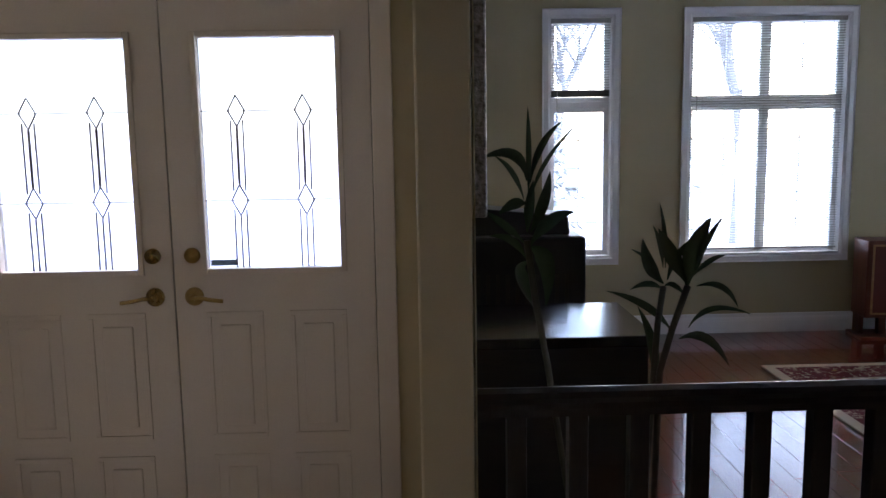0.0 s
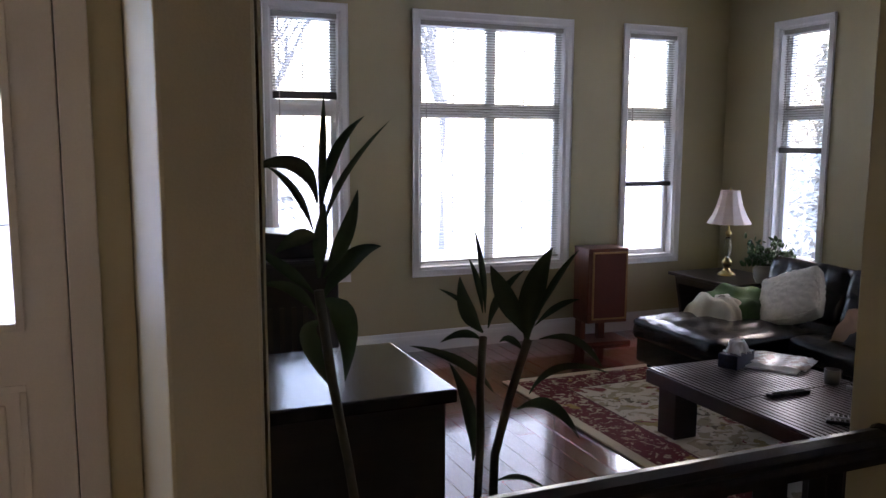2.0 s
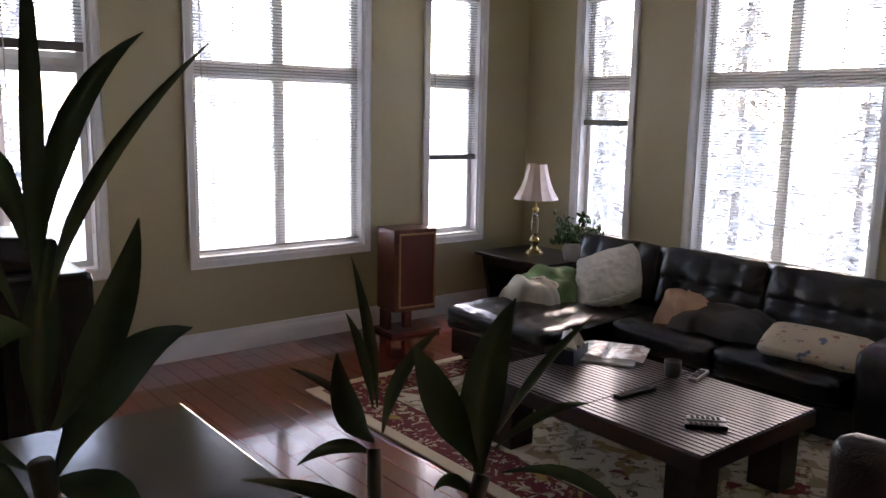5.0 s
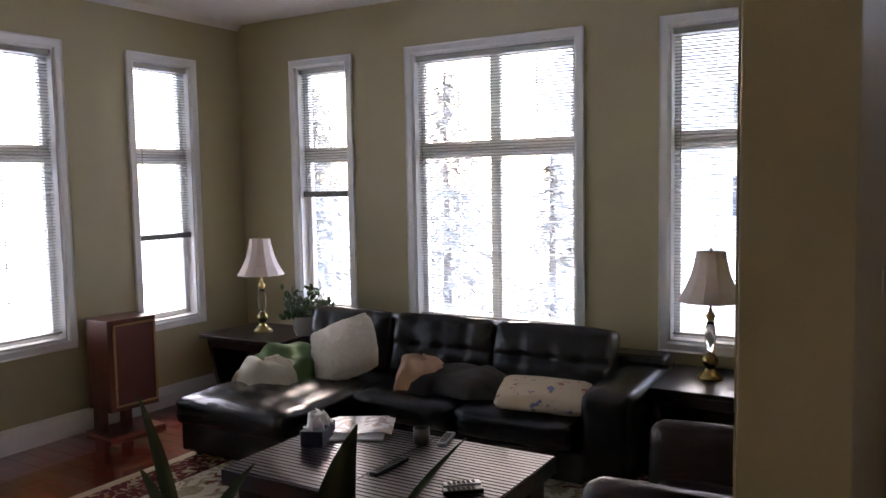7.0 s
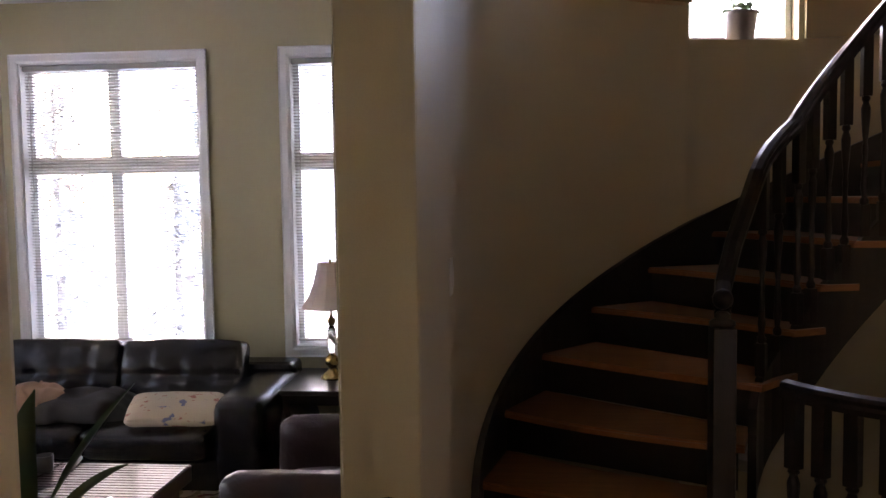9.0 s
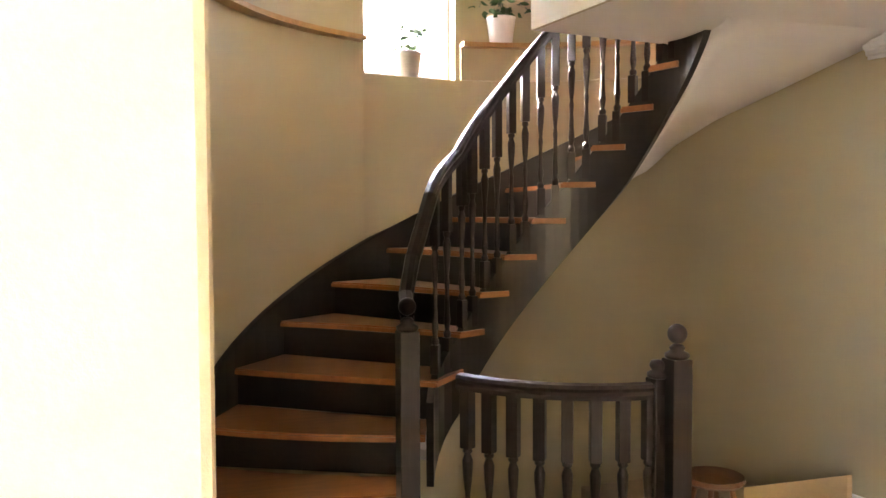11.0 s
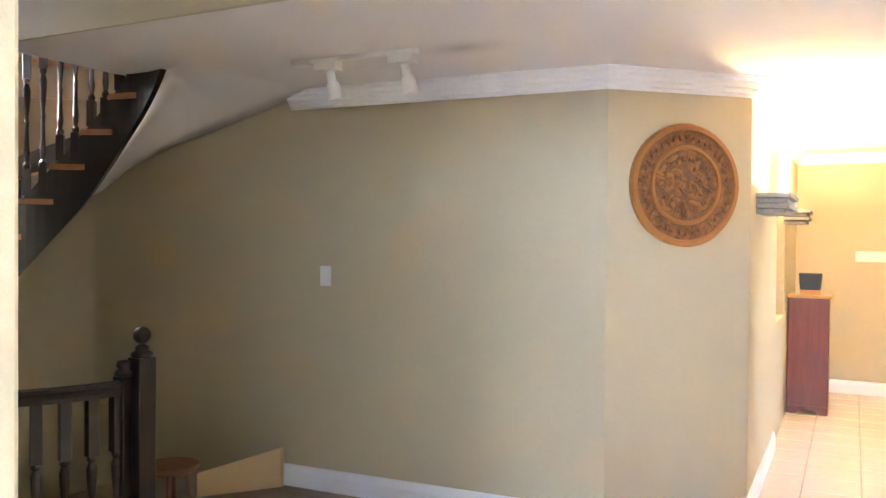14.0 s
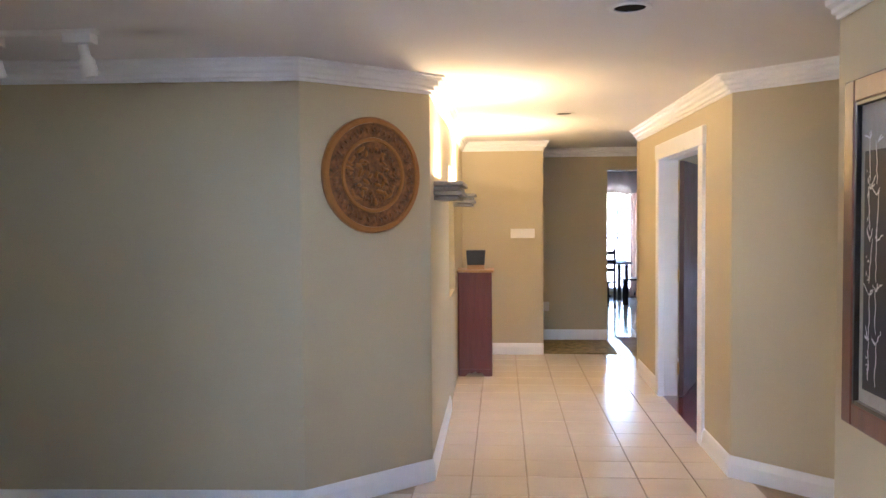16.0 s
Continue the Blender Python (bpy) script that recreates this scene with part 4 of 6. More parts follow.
bl = thing("blanket", "folded green and cream blanket on the chaise", "blanket")
part("green_side", folds(0.70, 0.50, 0.25, 2.2, pose(4.10, 5.70, ST - 0.01, 0, 0, 12)), GREEN_CLOTH, bl, "", True)
part("cream_edge", folds(0.30, 0.46, 0.21, 7.1, pose(3.83, 5.66, ST - 0.008, 0, 0, 8)), CREAM_CLOTH, bl, "cream fleece lining", True)
cl = thing("clothes", "crumpled tan and charcoal clothes on the sofa", "clothes")
part("tan_garment", folds(0.40, 0.34, 0.22, 4.0, pose(4.20, 4.66, ST + 0.01, 0, 0, 30)), TAN_CLOTH, cl, "", True)
part("charcoal_garment", folds(0.42, 0.62, 0.17, 8.0, pose(4.20, 4.34, ST + 0.01, 0, 0, 10)), GREY_CLOTH, cl, "", True)

# coffee table
tx0, tx1, ty0, ty1, tz = 2.44, 3.36, 3.33, 4.69, 0.21
table = thing("coffee_table", "low dark wooden coffee table with a grooved top", "coffee table")
bm = box(tx0, tx1, ty0, ty1, tz - 0.085, tz - 0.006, bevel=0.004)
part("tabletop", bm, TABLE_WOOD, table)
ns = 26
pw = (tx1 - tx0 - 0.02) / ns
slat = bmesh.new()
box(0.003, pw - 0.004, 0, (ty1 - ty0) / 2 - 0.006, 0, 0.008, bevel=0.002, seg=1, bm=slat)
sme = bpy.data.meshes.new("slat")
slat.to_mesh(sme)
slat.free()
sme.materials.append(TABLE_WOOD)
for h in range(2):
    for k in range(ns):
        o = new("slat", sme)
        o.parent = table
        o.location = (tx0 + 0.01 + k * pw, ty0 + 0.004 + h * (ty1 - ty0) / 2, tz - 0.006)
for x, y in ((tx0 + 0.14, ty1 - 0.13), (tx0 + 0.14, ty0 + 0.13), (tx1 - 0.12, ty1 - 0.13), (tx1 - 0.12, ty0 + 0.13)):
    part("leg", box(x - 0.08, x + 0.08, y - 0.08, y + 0.08, LF + 0.012, tz - 0.085, bevel=0.005), TABLE_WOOD, table)

# rug
rm, nt, pb, v, field, border = rug_material()
rw, rl = 2.5, 3.2
sep = nt.nodes.new("ShaderNodeSeparateXYZ")
nt.links.new(v, sep.inputs[0])
def edge_mask(limit_x, limit_y):
    outs = []
    for o, lim in ((sep.outputs[0], limit_x), (sep.outputs[1], limit_y)):
        ab = nt.nodes.new("ShaderNodeMath"); ab.operation = "ABSOLUTE"
        gt = nt.nodes.new("ShaderNodeMath"); gt.operation = "GREATER_THAN"; gt.inputs[1].default_value = lim
        nt.links.new(o, ab.inputs[0]); nt.links.new(ab.outputs[0], gt.inputs[0]); outs.append(gt.outputs[0])
    mx = nt.nodes.new("ShaderNodeMath"); mx.operation = "MAXIMUM"
    nt.links.new(outs[0], mx.inputs[0]); nt.links.new(outs[1], mx.inputs[1])
    return mx.outputs[0]
c = mix(nt, edge_mask(rw / 2 - 0.36, rl / 2 - 0.36), field, (0.10, 0.02, 0.02))
c = mix(nt, edge_mask(rw / 2 - 0.345, rl / 2 - 0.345), c, border)
c = mix(nt, edge_mask(rw / 2 - 0.075, rl / 2 - 0.075), c, (0.60, 0.51, 0.36))
nt.links.new(c, pb.inputs["Base Color"])
bump(nt, pb, noise_tex(nt, v, 260, 2), 0.6, 0.004)
rug = part("rug", box(-rw / 2, rw / 2, -rl / 2, rl / 2, 0, 0.012, bevel=0.004), rm)
rug.location = (2.10 + rw / 2, 5.93 - rl / 2, LF)
tagged(rug, "cream floral rug with a burgundy border", "rug")

# end tables and lamps
def end_table(m, group):
    t = thing("end_table", "dark wooden end table with slanted sides", "end table", m, group)
    part("tabletop", box(-0.34, 0.34, -0.42, 0.42, 0.53, 0.56, bevel=0.006), DARK_WOOD, t)
    for s in (-1, 1):
        bm = box(-0.30, 0.30, -0.02, 0.02, 0.0, 0.535, bevel=0.004)
        for q in bm.verts:
            q.co.y += s * (0.22 + 0.13 * q.co.z / 0.53)
        part("side_panel", bm, DARK_WOOD, t)
    part("apron", box(-0.30, -0.27, -0.33, 0.33, 0.46, 0.53), DARK_WOOD, t)
    part("shelf", box(-0.28, 0.28, -0.22, 0.22, 0.14, 0.16), DARK_WOOD, t)
    return t
end_table(pose(4.62, 6.44, LF), "living room end tables")
end_table(pose(4.60, 2.78, LF), "living room end tables")

def table_lamp(x, y, z, lean=0):
    t = thing("table_lamp", "brass and glass table lamp with a pale bell shade", "table lamp", pose(x, y, z), "living room table lamps")
    part("base", lathe([(0, 0), (0.075, 0), (0.078, 0.012), (0.06, 0.03), (0.035, 0.05), (0.028, 0.075), (0.045, 0.10), (0.05, 0.125), (0.03, 0.15), (0.018, 0.165), (0, 0.166)], 20), BRASS, t, "turned brass base", True)
    part("stem", lathe([(0.018, 0.165), (0.026, 0.19), (0.034, 0.25), (0.030, 0.31), (0.018, 0.35), (0.0, 0.351)], 16), CRYSTAL, t, "glass stem", True)
    part("neck", lathe([(0.014, 0.35), (0.024, 0.365), (0.03, 0.385), (0.014, 0.405), (0.008, 0.43), (0.008, 0.74), (0, 0.741)], 14), BRASS, t, "", True)
    pr = [(0.195, 0.47), (0.150, 0.545), (0.115, 0.63), (0.092, 0.72), (0.085, 0.765)]
    bm = lathe(pr + [(r - 0.004, z) for r, z in pr[::-1]], 12)
    part("shade", bm, SHADE, t, "pale pink pleated bell shade")
    part("finial", lathe([(0, 0.74), (0.012, 0.75), (0.006, 0.765), (0.011, 0.78), (0, 0.79)], 10), BRASS, t, "", True)
    return t
table_lamp(4.63, 6.48, LF + 0.56)
table_lamp(4.62, 2.88, LF + 0.56)

# jade plant on the end table
rnd = random.Random(4)
jade = thing("potted_plant", "small leafy jade plant in a grey pot", "plant", pose(4.66, 6.05, LF + 0.56))
part("pot", lathe([(0, 0), (0.075, 0), (0.095, 0.05), (0.10, 0.11), (0.085, 0.14), (0.092, 0.15), (0.08, 0.152), (0.07, 0.13), (0, 0.13)], 20), CERAMIC, jade, "", True)
bm, lb2 = bmesh.new(), bmesh.new()
for k in range(26):
    a, e = rnd.uniform(0, 6.28), rnd.uniform(0.35, 1.35)
    L = rnd.uniform(0.14, 0.27)
    tip = Vector((math.cos(a) * math.cos(e) * L, math.sin(a) * math.cos(e) * L, 0.13 + math.sin(e) * L))
    join(bm, tube([(0, 0, 0.12), tip * 0.5 + Vector((0, 0, 0.07)), tip], 0.005, 5))
    for j in range(11):
        p = tip * (0.55 + 0.5 * j / 10) + Vector([rnd.uniform(-0.03, 0.03) for _ in range(3)])
        p.z = max(p.z, 0.16)
        s = rnd.uniform(0.022, 0.036)
        q = bmesh.new()
        bmesh.ops.create_icosphere(q, subdivisions=1, radius=1)
        join(lb2, q, Matrix.Translation(p) @ Euler([rnd.uniform(0, 6) for _ in range(3)]).to_matrix().to_4x4() @ Matrix.Diagonal((s, s * 0.6, s * 0.18, 1)))
part("stems", bm, STEM, jade)
part("leaves", lb2, LEAF_SMALL, jade, "", True)

# speaker cabinet on its stand
sp = thing("speaker", "red-brown veneered speaker cabinet on a low stand", "speaker", pose(3.47, 6.74, LF, 0, 0, -6))
part("body", box(-0.19, 0.19, -0.13, 0.15, 0.19, 0.84, bevel=0.006), SPEAKER_WOOD, sp)
part("grille_frame", boxes([(-0.15, -0.135, -0.142, -0.129, 0.22, 0.81), (0.165, 0.18, -0.142, -0.129, 0.22, 0.81), (-0.135, 0.165, -0.142, -0.129, 0.22, 0.235), (-0.135, 0.165, -0.142, -0.129, 0.795, 0.81)], 0.002), PINE, sp)
part("grille", box(-0.135, 0.165, -0.137, -0.129, 0.235, 0.795), plain("speaker_cloth", (0.13, 0.035, 0.022), 0.8, vary=0.15, grain=300, relief=0.4), sp, "brown cloth grille")
part("stand_post", box(-0.03, 0.03, -0.03, 0.03, 0.03, 0.19), SPEAKER_WOOD, sp)
part("stand_base", box(-0.22, 0.22, -0.16, 0.16, 0.0, 0.03, bevel=0.005), SPEAKER_WOOD, sp)
part("stand_back", box(-0.19, -0.15, -0.02, 0.10, 0.03, 0.19), SPEAKER_WOOD, sp)

# armchair near the railing side
ac = thing("armchair", "dark brown leather tub armchair", "armchair", pose(2.97, 2.47, LF, 0, 0, -90))
part("seat", cushion(-0.33, 0.28, -0.36, 0.36, 0.14, 0.42, 0.06, 0.03, 10), BROWN_LEATHER, ac, "", True)
for s, n in ((1, 0), (-1, 1)):
    part("arm", cushion(-0.40, 0.40, s * 0.42 - 0.075, s * 0.42 + 0.075, 0.10, 0.645, 0.07, 0.012, 12, None, 3 + n), BROWN_LEATHER, ac, "", True)
part("backrest", cushion(0.24, 0.42, -0.45, 0.45, 0.10, 0.72, 0.08, 0.02, 10), BROWN_LEATHER, ac, "", True)
for x in (-0.33, 0.34):
    for y in (-0.4, 0.4):
        part("leg", lathe([(0.018, 0), (0.028, 0.12), (0, 0.121)], 10, Matrix.Translation((x, y, 0))), BLACK, ac)

# dark cabinet behind the railing and the television on it
cab = thing("cabinet", "black low cabinet with a glossy worn top", "cabinet")
part("body", box(-0.27, 0.36, 2.84, 3.38, LF, 0.82, bevel=0.006), DARK_WOOD, cab)
part("top", box(-0.29, 0.385, 2.815, 3.40, 0.82, 0.86, bevel=0.006), wood("black_lacquer_top", (0.006, 0.004, 0.004), (0.016, 0.010, 0.010), 0.12, 0, coat=0.8), cab, "scratched glossy top")
tv = thing("television", "bulky black television on a low stand", "television", pose(0.06, 4.32, LF))
part("stand", box(-0.32, 0.36, -0.28, 0.30, 0, 0.55, bevel=0.01), BLACK, tv)
part("casing", box(-0.32, 0.34, -0.20, 0.30, 0.55, 1.24, bevel=0.02), BLACK, tv)
bm = box(-0.26, 0.27, -0.12, 0.27, 1.24, 1.385, bevel=0.012)
for q in bm.verts:
    if q.co.z > 1.3:
        q.co.z -= 0.22 * max(0.0, q.co.x - 0.02)
        q.co.y = 0.06 + (q.co.y - 0.06) * 0.8
part("top_housing", bm, BLACK, tv, "sloping black top")
part("rear_vents", boxes([(-0.22 + k * 0.05, -0.20 + k * 0.05, -0.206, -0.198, 0.75, 1.05) for k in range(10)]), GREY_CLOTH, tv)

# things on the coffee table
tis = thing("tissue_box", "dark blue tissue box with a white tissue", "tissue box", pose(2.98, 4.53, tz + 0.003, 0, 0, 22))
part("carton", box(-0.115, 0.115, -0.06, 0.06, 0, 0.085, bevel=0.003), plain("blue_carton", (0.02, 0.025, 0.05), 0.4, vary=0.5, scale=40), tis)
bm = folds(0.13, 0.09, 0.085, 3.3, pose(0, 0, 0.082), 12, 10)
part("tissue", bm, PAPER, tis, "", True)
mg = thing("magazines", "open magazine on a pile of papers", "magazine", pose(3.25, 4.46, tz + 0.003, 0, 0, -60))
def print_mat():
    m, nt, b = material("printed_page", 0.35)
    v = world_coords(nt)
    c = mix(nt, ramp(nt, noise_tex(nt, v, 16, 2), [(0.5, (0, 0, 0)), (0.54, (1, 1, 1))]), (0.62, 0.61, 0.62), (0.34, 0.24, 0.21))
    nt.links.new(c, b.inputs["Base Color"])
    return m
part("page", box(-0.15, 0.15, -0.21, 0.21, 0, 0.012, bevel=0.002), PAPER, mg)
bm = bmesh.new()
gr = [[bm.verts.new((-0.19 + 0.38 * i / 14, 0.15 * s, 0.014 + 0.012 * abs(math.sin(i / 14 * 2 * math.pi)) + (0.0 if f else 0.003))) for i in range(15)] for f in (0, 1) for s in (-1, 1)]
for a, b in ((0, 1), (2, 3)):
    for i in range(14):
        bm.faces.new((gr[a][i], gr[a][i + 1], gr[b][i + 1], gr[b][i]))
part("open_page", bm, print_mat(), mg, "printed colour pages", True)
mug = thing("mug", "dark stoneware mug on the coffee table", "mug", pose(3.20, 4.02, tz + 0.003))
part("cup", lathe([(0, 0), (0.035, 0), (0.042, 0.01), (0.044, 0.085), (0.04, 0.086), (0.037, 0.012), (0, 0.011)], 20), plain("dark_stoneware", (0.03, 0.026, 0.024), 0.35), mug, "", True)
part("handle", tube([(0.042, 0, 0.07), (0.07, 0, 0.065), (0.072, 0, 0.035), (0.044, 0, 0.02)], 0.006, 8), bpy.data.materials["dark_stoneware"], mug)

def remote(x, y, rz, L=0.19, mat=BLACK, label="black remote control on the coffee table"):
    r = thing("remote_control", label, "remote control", pose(x, y, tz + 0.003, 0, 0, rz), "remotes on the table")
    part("body", box(-L / 2, L / 2, -0.024, 0.024, 0, 0.02, bevel=0.005), mat, r)
    part("buttons", boxes([(-L / 2 + 0.02 + i * 0.022, -L / 2 + 0.034 + i * 0.022, -0.016 + j * 0.012, -0.008 + j * 0.012, 0.0195, 0.0225) for i in range(int(L / 0.026)) for j in range(3)]), GREY_CLOTH, r)
remote(2.82, 3.96, -2, 0.26)
remote(3.30, 3.93, 15, 0.20, plain("silver_plastic", (0.30, 0.30, 0.31), 0.35), "silver-grey remote control on the coffee table")
remote(2.78, 3.54, -48, 0.17, bpy.data.materials["silver_plastic"], "silver-grey remote control on the coffee table")
remote(2.72, 3.50, -48, 0.18)

# picture on the living room's west wall
pic = thing("framed_picture", "ornate dark silver-framed picture seen edge-on", "picture")
part("frame", boxes([(-0.303, -0.265, 2.15, 2.23, 1.35, 2.45), (-0.303, -0.265, 2.95, 3.03, 1.35, 2.45), (-0.303, -0.265, 2.23, 2.95, 1.35, 1.43), (-0.303, -0.265, 2.23, 2.95, 2.37, 2.45)], 0.006), plain("carved_silver", (0.25, 0.24, 0.24), 0.35, 0.8, vary=0.7, scale=40, grain=80, relief=1.0), pic, "carved silver frame")
part("panel", box(-0.303, -0.285, 2.23, 2.95, 1.43, 2.37), BLACK, pic)

# ---------------------------------------------------------------- dracaena plants behind the railing
ACROSS, AWAY = Vector((0.924, -0.383, 0)), Vector((0.383, 0.924, 0))
def leaf_blade(bm, base, ctrl, tip, W, roll):
    """A pointed, creased blade along a bent midrib."""
    n = 11
    rows = []
    for i in range(n):
        t = i / (n - 1)
        p = base * (1 - t) ** 2 + ctrl * 2 * t * (1 - t) + tip * t * t
        d = ((ctrl - base) * (1 - t) + (tip - ctrl) * t).normalized()
        side = d.cross(AWAY).normalized()
        up = side.cross(d)
        s = side * math.cos(roll) + up * math.sin(roll)
        c = d.cross(s)
        w = W * max(0.03, math.sin(math.pi * min(1, 0.10 + 0.9 * t)) ** 0.85 * (1 - 0.15 * t)) * (0.35 + 0.65 * min(1, t * 3))
        rows.append([bm.verts.new(q) for q in (p + s * w / 2 - c * w * 0.16, p + s * w / 4 - c * w * 0.04, p, p - s * w / 4 - c * w * 0.04, p - s * w / 2 - c * w * 0.16)])
    for a, b in zip(rows, rows[1:]):
        for k in range(4):
            bm.faces.new((a[k], a[k + 1], b[k + 1], b[k]))


def dracaena(label, m, canes, seed):
    """Canes from a pot; each leaf is base, bend and tip (across, height) and a width, all in centimetres about its crown."""
    r = random.Random(seed)
    t = thing("dracaena", label, "plant", m)
    part("pot", lathe([(0, 0), (0.11, 0), (0.125, 0.03), (0.135, 0.18), (0.145, 0.21), (0.13, 0.212), (0.12, 0.18), (0, 0.18)], 20), CERAMIC, t, "glazed pot", True)
    part("soil", lathe([(0, 0.18), (0.12, 0.18), (0.12, 0.186), (0, 0.19)], 20), SOIL, t)
    for foot, bend_at, top, leaves in canes:
        a, b, top = (ACROSS * q[0] + AWAY * q[1] + Vector((0, 0, q[2])) for q in (foot, bend_at, top))
        part("cane", tube([a, a.lerp(b, 0.5) + Vector((0.006, 0, 0)), b, b.lerp(top, 0.5) + Vector((-0.004, 0, 0)), top], 0.0095, 8), STEM, t, "", True)
        for u0, h0, u1, h1, u2, h2, w, away in leaves:
            dep = away / 100 if away else r.uniform(-0.06, 0.06)
            q = [top + ACROSS * (u / 100) + AWAY * dep * f + Vector((0, 0, h / 100)) for u, h, f in ((u0, h0, 0.0), (u1, h1, 0.5), (u2, h2, 1.0))]
            bm = bmesh.new()
            leaf_blade(bm, q[0], q[1], q[2], w / 88, r.uniform(-0.35, 0.35))
            part("leaf", bm, LEAF, t, "", True)
    return t


def from_pot(x, y, px, py, z):
    """A place in the room as (across, away, height above the living room floor) from a pot at (px, py)."""
    d = Vector((x - px, y - py, 0))
    return (d.dot(ACROSS), d.dot(AWAY), z - LF)


tall = [(0.4, 12, 2, 26, 2.9, 35, 1.4, -10), (0.9, 15.5, 1.1, 27, 7.7, 32, 2.1, 10), (1.3, 12, 2.6, 21, 13, 31, 1.2, 3), (0, 16, -1, 27, -12, 22, 2.8, 0), (-0.8, 11, -3.5, 20, -8.9, 22.7, 1.5, 0),
        (0.1, 2.3, 0.1, 9.8, 0.9, 16, 2.6, 0), (1, 2.3, 6.3, 10, 8.2, 19, 2.9, -8), (0.9, -1.2, 4.6, 7.4, 10.8, 7, 3.6, 10), (0, 9.8, -3.3, 11, -7.7, 7, 2.9, 0), (-0.8, -0.6, -5.2, 4.7, -10.5, 8.6, 2.1, 0),
        (-0.4, -4.7, -4.2, 2, -11.4, 0.5, 2.1, 0), (0.6, -1.8, 7.1, -2.9, 4, -18.7, 4.5, 5), (-0.2, -5.8, -5.8, -8.7, 2.4, -21, 4.1, 0)]
TP = (0.05, 2.30)
dracaena("tall dark green dracaena in a pot behind the railing", pose(*TP, LF), [((0, 0, 0.17), from_pot(-0.093, 2.257, *TP, 0.93), from_pot(-0.153, 2.228, *TP, 1.279), tall)], 1)
short_a = [(0.4, 5.7, 0.2, 15.6, -2.1, 24.7, 1.5, 0), (0, 1.1, -4.8, 5.8, -5.6, 15, 3.6, 0), (-1.7, 5.4, -5.5, 8.9, -10.3, 10.5, 1.2, 0), (1.1, 2.1, 2.7, 10.6, 9.5, 15.4, 2.1, 0), (-0.2, 5.7, -0.9, 13.5, -3.5, 18.2, 1.4, 0),
           (-0.3, -0.7, -4.4, 2.5, -9.9, -1.6, 1.8, 0), (2.4, -13, -2.9, -4.5, -16.9, -1.9, 2.3, 0), (-2.1, -29.8, -1.7, -17.3, -7.8, -6.8, 3.3, 0)]
short_b = [(-0.3, -0.6, 0.1, 10.3, 5.4, 18.4, 5, 0), (-0.5, 1, -5, 9.1, -8, 15.5, 4, 0), (1.6, 4.5, 4.9, 14, 8.7, 19.7, 1.6, -8), (1.3, 2.8, 5.7, 8.6, 9.5, 9.5, 1.4, 0), (2.3, 0, 9.9, 3.7, 13.2, -2.9, 1.7, -12),
           (0.4, -11.7, 4.8, -2.4, 16.6, -6.7, 1.5, 0), (-2, -15, 5.6, -10.5, 11.3, -21.7, 2.5, 0), (-6.5, -31, -1.5, -27.8, 3.8, -31, 1.6, 0), (-0.7, -2.8, -4, 2, -6.1, -0.2, 1.4, 0)]
SP = (0.17, 2.27)
dracaena("shorter two-stemmed dark green dracaena in a pot", pose(*SP, LF),
         [((-0.02, 0.02, 0.17), from_pot(0.231, 2.339, *SP, 0.905), from_pot(0.282, 2.437, *SP, 1.105), short_a), ((0.02, 0.0, 0.17), from_pot(0.216, 2.237, *SP, 0.906), from_pot(0.286, 2.23, *SP, 1.147), short_b)], 2)
vase = thing("glass_vase", "cut glass vase behind the railing", "vase", pose(-0.02, 2.04, LF))
part("body", lathe([(0, 0), (0.07, 0), (0.085, 0.1), (0.10, 0.3), (0.085, 0.42), (0.11, 0.5), (0.104, 0.5), (0.08, 0.42), (0.094, 0.3), (0.08, 0.1), (0, 0.02)], 12), plain("cut_glass", (0.30, 0.32, 0.32), 0.1, vary=0.3, scale=30), vase)


# ---------------------------------------------------------------- hall side, in its own frame (turned 6.5 degrees)
HALL = Matrix.Translation((-0.132, -2.345, 0)) @ pose(0, 0, 0, 0, 0, 6.5) @ Matrix.Translation((0.15, 2.186, 0))
house_side = set(bpy.data.objects)
wall_along("wall_west", WALL_FOYER, (-1.815, -0.53), (-1.80, 3.45), 0.15, -0.3, UP, (), "tan painted wall", 1)
wall_along("wall_west_return", WALL_FOYER, (-3.9, -0.53), (-1.966, -0.53), 0.12, -0.3, UP, (), "tan painted wall", 1)
wall_along("wall_angled", WALL_FOYER, (-1.928, -2.339), (-2.691, -1.592), 0.15, -0.3, HC + 0.02, (), "tan painted angled wall", 1)
wall_along("wall_recess", WALL_FOYER, (-2.691, -1.592), (-2.691, -0.53), 0.15, -0.3, HC + 0.02, (), "tan painted wall", 1)
wall_along("wall_hall_west", WALL_FOYER, (-1.928, -5.6), (-1.928, -2.339), 0.14, -0.3, HC + 0.02,
           [(5.6 - 4.50, 5.6 - 3.06, -0.001, 2.05)], "yellow-lit tan hall wall with a doorway", 1)
wall_along("wall_switch", WALL_FOYER, (0.482, -1.603), (2.55, -1.5254), 0.15, -0.3, UP, (), "tan painted wall below the landing", -1)
wall_along("wall_plaque", WALL_FOYER, (-0.147, -2.187), (0.482, -1.603), 0.15, -0.3, HC + 0.1, (), "tan painted angled wall", -1)
wall_along("wall_hall_east", WALL_FOYER, (-0.12, -6.57), (-0.147, -2.187), 0.15, -0.3, HC + 0.02,
           [(1.7, 2.55, 0.9, 2.0)], "tan painted hall wall with a recess", -1)
wall_along("wall_hall_jog", WALL_FOYER, (-1.03, -6.57), (-0.12, -6.57), 0.15, -0.3, HC + 0.02, (), "tan painted hall wall under warm lamp light", -1)
